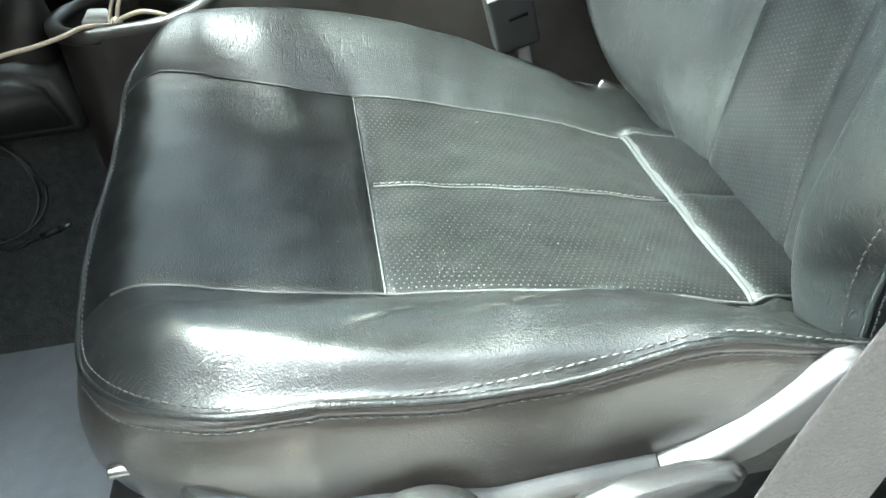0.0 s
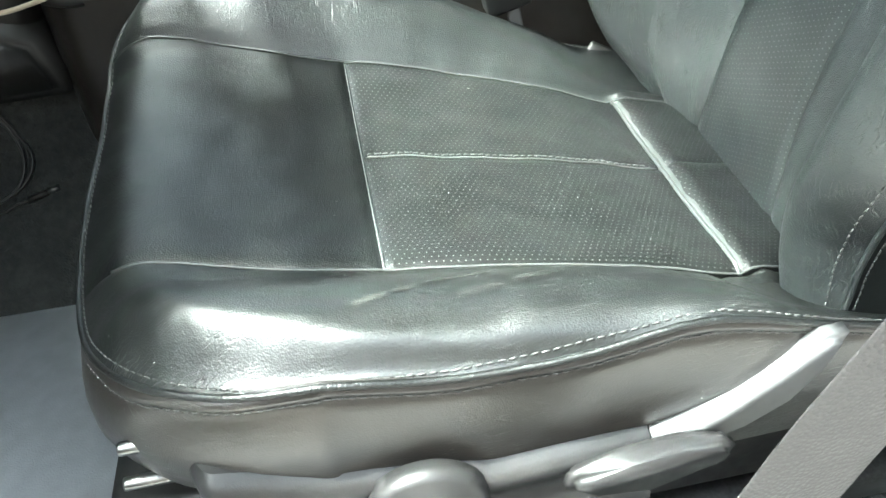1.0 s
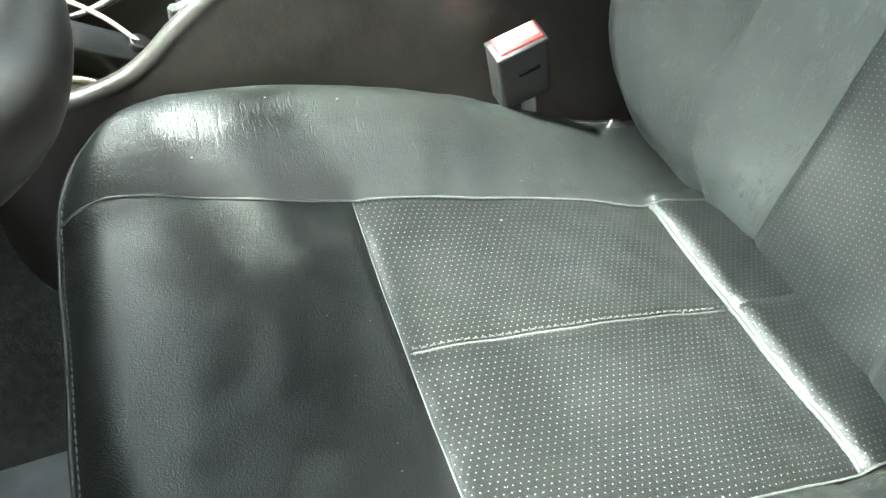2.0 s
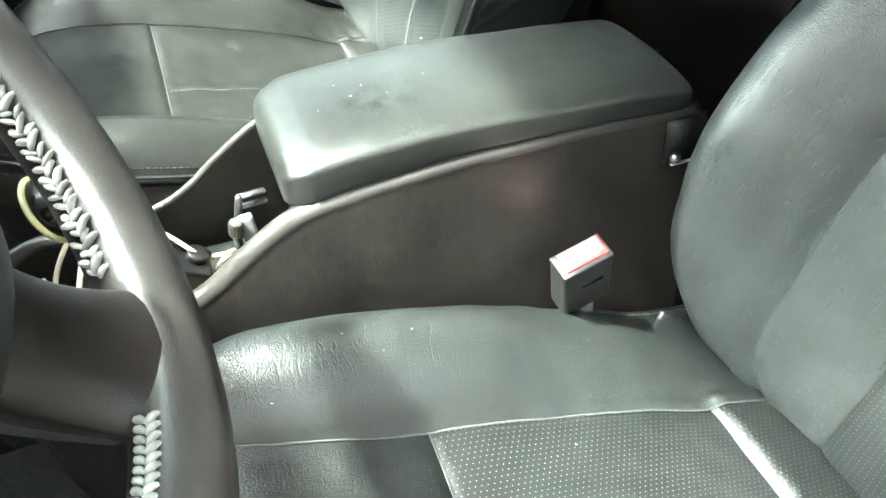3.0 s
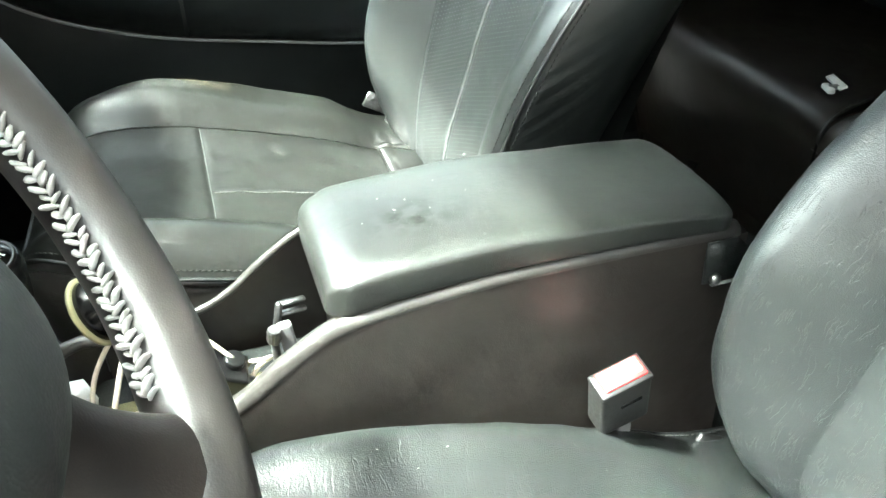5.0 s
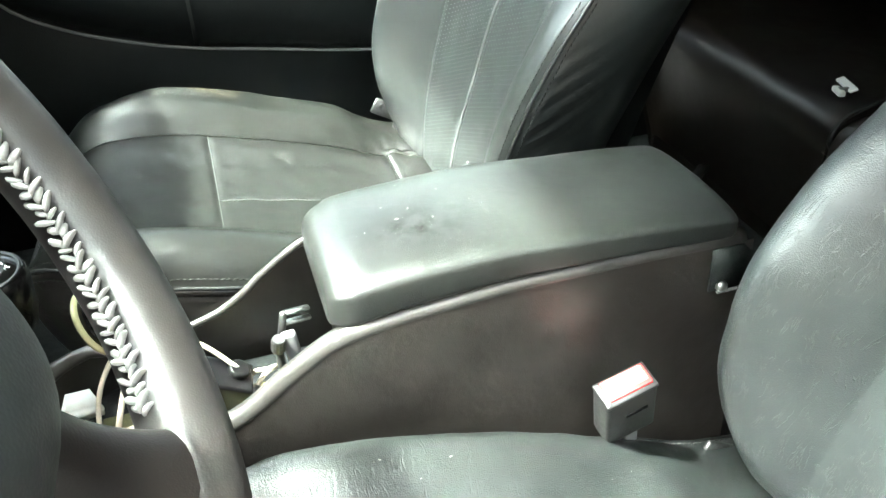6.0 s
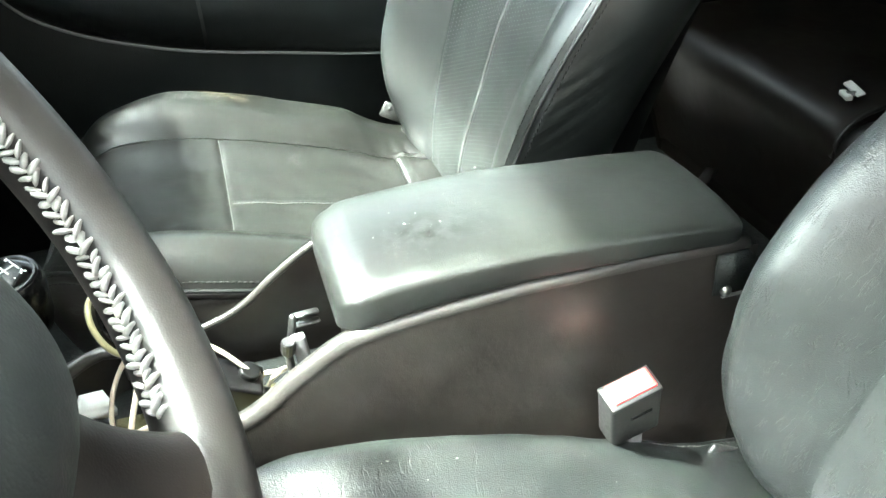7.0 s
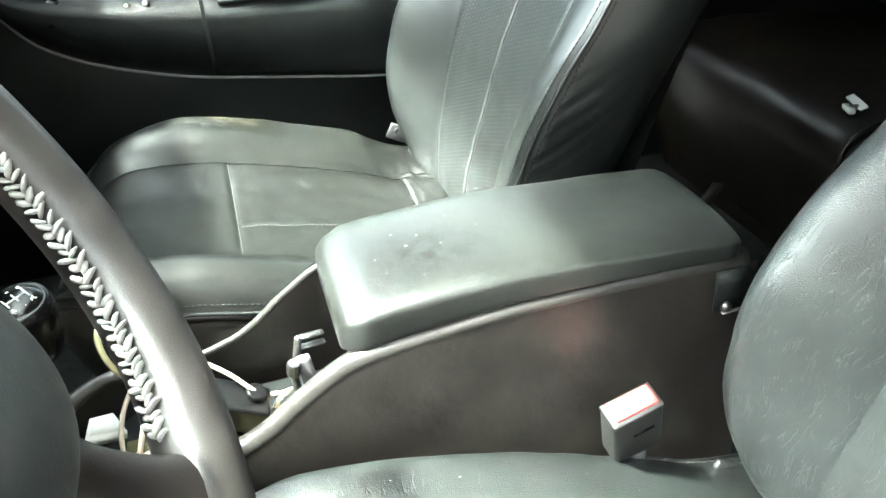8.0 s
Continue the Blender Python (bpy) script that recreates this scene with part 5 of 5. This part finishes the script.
# ---- rear bench ----
def rear_bench():
    bench = thing("rear_bench", "dark brown leather rear bench seat in deep shade", "bench seat")

    def cushion(y0, y1):
        def fn(u, v):
            y = y0 + (y1 - y0) * v
            e = min(v, 1 - v) * (y1 - y0)
            sag = 0.008 * max(0.0, 1 - e / 0.02) ** 2
            t = u
            prof = BENCH(t)
            return Vector((prof[0] + 0.004 * noise.noise((t * 4, y * 7, 0)), y, prof[1] - sag + 0.003 * noise.noise((t * 6, y * 9, 4))))
        return sheet(fn, spread(50), spread(30), skirt=0.03)
    part("cushion", cushion(-0.36, 0.595), M_BENCH, bench, "creased brown-black leather cushion")
    part("cushion", cushion(0.60, 1.12), M_BENCH, bench, "creased brown-black leather cushion")
    part("base", slab([(-0.36, FLOOR), (1.12, FLOOR), (1.12, 0.27), (-0.36, 0.27)], 0.75, 1.16, "x", 0.01), M_CARPET, bench)
    part("backrest", slab([(1.16, 0.36), (1.10, 0.40), (1.20, 0.90), (1.26, 0.98), (1.34, 0.98), (1.36, 0.36)], -0.36, 1.12, "y", 0.03, 3), M_BENCH, bench)
    part("pull_strap", tube(bezier_path([(0.690, 0.598, 0.318), (0.678, 0.598, 0.345), (0.702, 0.60, 0.372), (0.76, 0.606, 0.384)], 6), 0.0035, 6), M_DARK, bench, "black seam strap")
    seam = [(0.672 + 0.0004 * i, 0.60 - 0.0042 * i, 0.325 - 0.0006 * i) for i in range(50)]
    part("stitching", stitches(seam, [(-1, 0, 0.5)] * 50, 0.007, 0.003, 0.001), M_THREAD, bench, "grey thread seam")
    return bench


def BENCH(t):
    """Section of the bench cushion from its front foot over the rolled edge to the rear."""
    xs = curve_through([0, 0.2, 0.35, 0.45, 0.55, 0.7, 1.0], [0.735, 0.688, 0.678, 0.690, 0.725, 0.82, 1.13])
    zs = curve_through([0, 0.2, 0.35, 0.45, 0.55, 0.7, 1.0], [0.11, 0.27, 0.330, 0.362, 0.376, 0.378, 0.350])
    return xs(t), zs(t)


rear_bench()
clip = thing("plastic_clip", "small white plastic clip lying on the rear bench", "clip", (0.742, 0.662, 0.382))
clip.matrix_world = pose(0.742, 0.662, 0.384, 0, 0, -106)
part("plate", block((0.046, 0.012, 0.004), 0.0016, 2, pose(0, 0.004, 0.003, 20, 0, 0)), M_WHITE, clip)
part("foot", block((0.026, 0.010, 0.008), 0.003, 2, pose(0.012, -0.012, -0.001)), M_WHITE, clip)
part("stem", block((0.010, 0.018, 0.006), 0.002, 1, pose(0.012, -0.004, 0.001)), M_GREYPLASTIC, clip)
strap = thing("belt_tongue", "brown webbing end lying on the rear floor", "belt end", (0.69, 0.86, 0.12))
part("webbing", block((0.07, 0.02, 0.004), 0.0015, 1, axes((0.665, 0.86, 0.150), (0.75, 0.45, 0.35), (-0.4, 0.9, 0))), M_BENCH, strap)
strap.location = (0, 0, 0)


# ---- things in the tray ----
def gear_lever():
    g = thing("gear_lever", "glossy black gear lever with white shift pattern", "gear lever", (-0.272, 0.352, 0.40))
    g.location = (0, 0, 0)
    base = Vector((-0.335, 0.352, 0.40))
    head = Vector((-0.276, 0.354, 0.518))
    part("boot", lathe([(0.052, 0.0), (0.050, 0.010), (0.040, 0.022), (0.043, 0.030), (0.030, 0.046), (0.032, 0.054), (0.020, 0.074), (0.014, 0.09)], 24, pose(-0.345, 0.352, 0.345, 0, 20, 0)), M_DARK, g, "pleated black vinyl boot")
    part("shaft", tube([base, head], 0.008, 12), M_DARK, g)
    top = axes(head, (0.80, 0.60, 0.0), (-0.60, 0.80, 0.0)) @ pose(0, 0, 0, 8, -6, 0) @ Matrix.Scale(0.90, 4)
    knob = part("knob", lathe([(0.011, -0.058), (0.018, -0.050), (0.0225, -0.036), (0.0245, -0.018), (0.0262, -0.004), (0.0262, 0.005), (0.0245, 0.0105), (0.0215, 0.0125), (0.0205, 0.0118), (0.0200, 0.0125), (0.012, 0.0150), (0.0, 0.0160)], 40, top), M_SHIFT, g, "glossy black round knob")
    cap = top @ pose(0, 0, 0.0158)
    lines = bmesh.new()
    for x0, y0, x1, y1 in ((-0.009, -0.006, -0.009, 0.006), (0.0, -0.006, 0.0, 0.006), (0.009, -0.006, 0.009, 0.006), (-0.009, 0.0, 0.009, 0.0)):
        add_tube(lines, [(x0, y0, 0.0), (x1, y1, 0.0)], 0.0008, 5)
    bmesh.ops.transform(lines, matrix=cap, verts=lines.verts)
    part("shift_pattern", lines, M_INK, knob, "white shift gate lines")
    for text, x, y in (("1", -0.009, 0.0095), ("3", 0.0, 0.0105), ("5", 0.009, 0.0095), ("2", -0.009, -0.0095), ("4", 0.0, -0.0105), ("R", 0.009, -0.0095)):
        fc = bpy.data.curves.new("digit", "FONT")
        fc.body, fc.size, fc.align_x, fc.align_y, fc.extrude = text, 0.0085, "CENTER", "CENTER", 0.0003
        tmp = bpy.data.objects.new("digit", fc)
        scene.collection.objects.link(tmp)
        me = bpy.data.meshes.new_from_object(tmp.evaluated_get(bpy.context.evaluated_depsgraph_get()))
        bpy.data.objects.remove(tmp)
        me.materials.append(M_INK)
        piece("digit", me, knob, cap @ pose(x, y, -0.0012), "white painted shift digit")
    return g


gear_lever()


def suction_cup():
    s = thing("suction_cup", "black suction cup with amber rubber rim, from a phone holder", "suction cup")
    s.matrix_world = axes((-0.222, 0.372, 0.452), (0.30, -0.55, -0.75), (-0.35, -0.83, 0.42))
    m = s.matrix_world
    part("rim", lathe([(0.0262, -0.0022), (0.0290, -0.002), (0.0300, 0.0), (0.0288, 0.002), (0.0262, 0.0022)], 36), M_AMBER, s, "amber rubber rim")
    part("cup", lathe([(0.0, 0.0015), (0.0262, 0.002), (0.0255, -0.010), (0.021, -0.018), (0.020, -0.030), (0.0, -0.031)], 32), M_SHIFT, s, "glossy black cup")
    part("ring", lathe([(0.0205, 0.0042), (0.0225, 0.0052), (0.0205, 0.0058), (0.018, 0.0046)], 32), M_GREYPLASTIC, s, "grey inner ring")
    part("tab", block((0.012, 0.008, 0.003), 0.001, 1, pose(0.031, -0.004, 0)), M_AMBER, s, "amber pull tab")
    return s


suction_cup()


def phone_clamp():
    c = thing("phone_clamp", "grey phone holder clamp with knurled knob in the tray", "phone holder")
    part("plate", block((0.013, 0.009, 0.060), 0.003, 2, pose(-0.0775, 0.345, 0.392, 0, -6, 0)), M_GREYPLASTIC, c, "pale grey clamp plate")
    knob = bmesh.new()
    n = 28
    prof = [(0.0, 0.0), (0.0085, 0.0), (0.0095, 0.0015), (0.0095, 0.0105), (0.0085, 0.012), (0.0, 0.012)]
    rings = []
    for r, h in prof:
        rings.append([knob.verts.new(((r + (0.0006 if k % 2 and r > 0.009 else 0)) * math.cos(k * math.tau / n), (r + (0.0006 if k % 2 and r > 0.009 else 0)) * math.sin(k * math.tau / n), h)) for k in range(n)])
    for a, b in zip(rings, rings[1:]):
        for k in range(n):
            knob.faces.new((a[k], a[(k + 1) % n], b[(k + 1) % n], b[k]))
    bmesh.ops.remove_doubles(knob, verts=knob.verts, dist=1e-6)
    bmesh.ops.transform(knob, matrix=pose(-0.0905, 0.343, 0.407, 10, 8, 0) @ Matrix.Diagonal((0.62, 0.62, 1.2, 1)), verts=knob.verts)
    part("knob", knob, M_DULL, c, "knurled grey knob", False)
    part("arm", block((0.007, 0.008, 0.034), 0.002, 1, pose(-0.090, 0.346, 0.388)), M_DULL, c)
    for z in (0.430, 0.420):
        part("jaw", block((0.024, 0.007, 0.0035), 0.0014, 1, pose(-0.070, 0.362, z, 0, 3, 8)), M_DULL, c, "dark clamp jaw")
    part("neck", block((0.006, 0.007, 0.026), 0.002, 1, pose(-0.083, 0.359, 0.421, 0, 12, 0)), M_DULL, c)
    part("ball_joint", lathe([(0.0, -0.009), (0.006, -0.007), (0.009, 0.0), (0.006, 0.007), (0.0, 0.009)], 16, pose(-0.094, 0.340, 0.368)), M_DULL, c, "dull ball joint")
    part("screw_stem", tube([(-0.112, 0.336, 0.362), (-0.090, 0.342, 0.366)], 0.004, 8), M_STEEL, c, "bright threaded stem")
    part("foot", block((0.03, 0.024, 0.022), 0.004, 1, pose(-0.082, 0.350, 0.355)), M_DARK, c)
    return c


phone_clamp()


def charger():
    c = thing("car_charger", "black plastic charger box with a cream cable in the tray", "charger")
    m = axes((-0.160, 0.350, 0.390), (0.87, -0.02, -0.50), (0.05, 0.95, 0.2))
    part("body", block((0.088, 0.032, 0.030), 0.003, 2, m), M_BOXBLACK, c, "black plastic box")
    part("cap", lathe([(0.0092, -0.004), (0.0092, 0.0048), (0.0086, 0.0056), (0.0070, 0.0060), (0.0, 0.0062)], 22, m @ pose(0.030, 0.004, 0.015)), M_BOXBLACK, c, "round black cable outlet")
    part("plug", tube([m @ Vector((0.036, 0, 0)), m @ Vector((0.055, 0.0, -0.002))], 0.006, 10), M_DULL, c, "dull metal plug")
    part("cable", tube(bezier_path([m @ Vector((0.029, 0.004, 0.019)), (-0.148, 0.356, 0.418), (-0.178, 0.362, 0.438), (-0.205, 0.366, 0.436), (-0.232, 0.352, 0.405), (-0.24, 0.335, 0.37), (-0.225, 0.33, 0.35)], 8), 0.0021, 8), M_CABLE, c, "cream round cable")
    return c


charger()
cable = thing("cream_cable", "cream charging cable draped over the console rim", "cable")
part("wire", tube(bezier_path([(-0.150, 0.33, 0.352), (-0.165, 0.312, 0.385), (-0.190, 0.300, 0.402), (-0.212, 0.298, 0.400), (-0.226, 0.298, 0.394), (-0.246, 0.276, 0.402), (-0.270, 0.268, 0.397), (-0.300, 0.268, 0.391), (-0.335, 0.268, 0.386), (-0.42, 0.24, 0.372), (-0.55, 0.23, 0.36)], 10), 0.0024, 8), M_CABLE, cable, "cream rubber wire")
part("knot", lathe([(0.0, -0.006), (0.005, -0.004), (0.0062, 0.0), (0.005, 0.004), (0.0, 0.006)], 12, pose(-0.221, 0.298, 0.396)), M_CABLE, cable, "taped joint")
part("branch", tube(bezier_path([(-0.221, 0.298, 0.396), (-0.214, 0.305, 0.415), (-0.205, 0.335, 0.43), (-0.195, 0.36, 0.432)], 8), 0.0022, 8), M_CABLE, cable, "cream rubber wire")
tag = thing("plug_adapter", "small white plug adapter lying in the tray", "adapter", (0, 0, 0))
part("body", slab([(-0.020, -0.012), (-0.012, 0.012), (0.010, 0.013), (0.020, -0.010)], -0.012, 0.012, "z", 0.004, 2), M_WHITE, tag)
tag.matrix_world = pose(-0.254, 0.358, 0.383, 25, 10, 10) @ Matrix.Scale(0.85, 4)
pad = part("felt_pad", slab([(-0.245, NEAR + 0.012), (-0.075, NEAR + 0.012), (-0.075, FAR - 0.050), (-0.245, FAR - 0.050)], 0.3445, 0.352, "z", 0.002), M_OLIVE)
tagged(pad, "olive yellow felt pad on the tray bottom", "pad")
twig = thing("twine", "loose beige twine beside the phone clamp", "twine")
part("strand", tube(bezier_path([(-0.128, 0.352, 0.362), (-0.115, 0.356, 0.378), (-0.102, 0.350, 0.384), (-0.095, 0.358, 0.378), (-0.108, 0.362, 0.366), (-0.12, 0.345, 0.360)], 8), 0.0022, 6), M_CABLE, twig)


# ---- footwell ----
mat = thing("floor_mat", "grey floor mat with black bound edge on the carpet", "floor mat")
part("mat", slab([(-1.05, -0.34), (-0.24, -0.34), (-0.24, 0.20), (-1.05, 0.215)], FLOOR + 0.001, FLOOR + 0.010, "z", 0.003), M_MAT, mat, "grey rubbery mat")
edge = bmesh.new()
for i in range(150):
    x = -1.04 + 0.79 * i / 149
    y = 0.215 - 0.015 * (x + 1.05) / 0.81
    add_tube(edge, [(x, y - 0.011, FLOOR + 0.0115), (x, y - 0.002, FLOOR + 0.0145), (x + 0.001, y + 0.007, FLOOR + 0.010), (x + 0.001, y + 0.008, FLOOR + 0.003)], 0.0028, 5)
tagged(part("bound_edge", edge, M_BINDING, mat, "ribbed black binding"), kind="stuff")
cord = thing("usb_cable", "coiled black cable with a bright plug on the carpet", "cable")


def on_slope(x, d):
    """A point on the tunnel's sloping carpet, d metres up from its foot."""
    y = 0.195 + 0.67 * d
    return Vector((x, y, FLOOR + 0.007 + float(np.interp(y, [0.18, 0.195, 0.27, 0.31, 0.33, 0.35], [0.0, 0.02, 0.10, 0.15, 0.20, 0.225]))))


loop = [on_slope(-0.408 + (0.052 + 0.005 * math.sin(t * 0.37)) * math.cos(t), 0.150 + (0.042 + 0.004 * math.sin(t * 0.6)) * math.sin(t)) + Vector((0, -0.0006 * t / 6, 0.0006 * t / 6)) for t in [i * 0.22 for i in range(78)]]
loop += bezier_path([loop[-1], on_slope(-0.425, 0.100), on_slope(-0.395, 0.097), on_slope(-0.375, 0.103), on_slope(-0.362, 0.106)], 6)[1:]
part("wire", tube(loop, 0.0019, 7), M_BLACKCABLE, cord, "thin black wire")
part("plug_grip", tube([on_slope(-0.364, 0.106), on_slope(-0.342, 0.112)], 0.0038, 8), M_DARK, cord, "black plug grip")
part("plug_tip", tube([on_slope(-0.342, 0.112), on_slope(-0.330, 0.115)], 0.0024, 8), M_STEEL, cord, "bright metal plug tip")

# lint and grit on the leather
specks = bmesh.new()
rng = random.Random(5)
for x, y, k in [(-0.04, 0.205, 1), (-0.099, 0.174, 1), (0.011, 0.203, 1), (0.108, 0.118, 1), (-0.015, 0.19, 0.7)] + [(rng.uniform(-0.16, 0.24), rng.uniform(-0.2, 0.22), 0.45) for _ in range(40)]:
    bmesh.ops.create_icosphere(specks, subdivisions=1, radius=0.0007 * k, matrix=pose(x, y - 0.012, cushion_height(x, y, True) + 0.0004, 0, 0, rng.uniform(0, 180)) @ Matrix.Diagonal((1.9, 0.8, 0.5, 1)))
for x, y, k in [(0.018, 0.338, 1.1), (0.10, 0.405, 1), (0.03, 0.35, 0.7), (0.045, 0.33, 0.6), (0.01, 0.36, 0.6), (0.06, 0.37, 0.5), (-0.01, 0.33, 0.6), (0.08, 0.345, 0.5), (0.03, 0.39, 0.5)]:
    bmesh.ops.create_icosphere(specks, subdivisions=1, radius=0.0009 * k, matrix=pose(x, y, RIM(x) + 0.0385 * (1 - 0.38 * (x + 0.052) / 0.343) + 0.0034, 0, 0, rng.uniform(0, 180)) @ Matrix.Diagonal((1.7, 0.9, 0.5, 1)))
lint = part("lint", specks, M_LINT)
tagged(lint, "white lint specks scattered on cushion and armrest", "lint", kind="stuff")
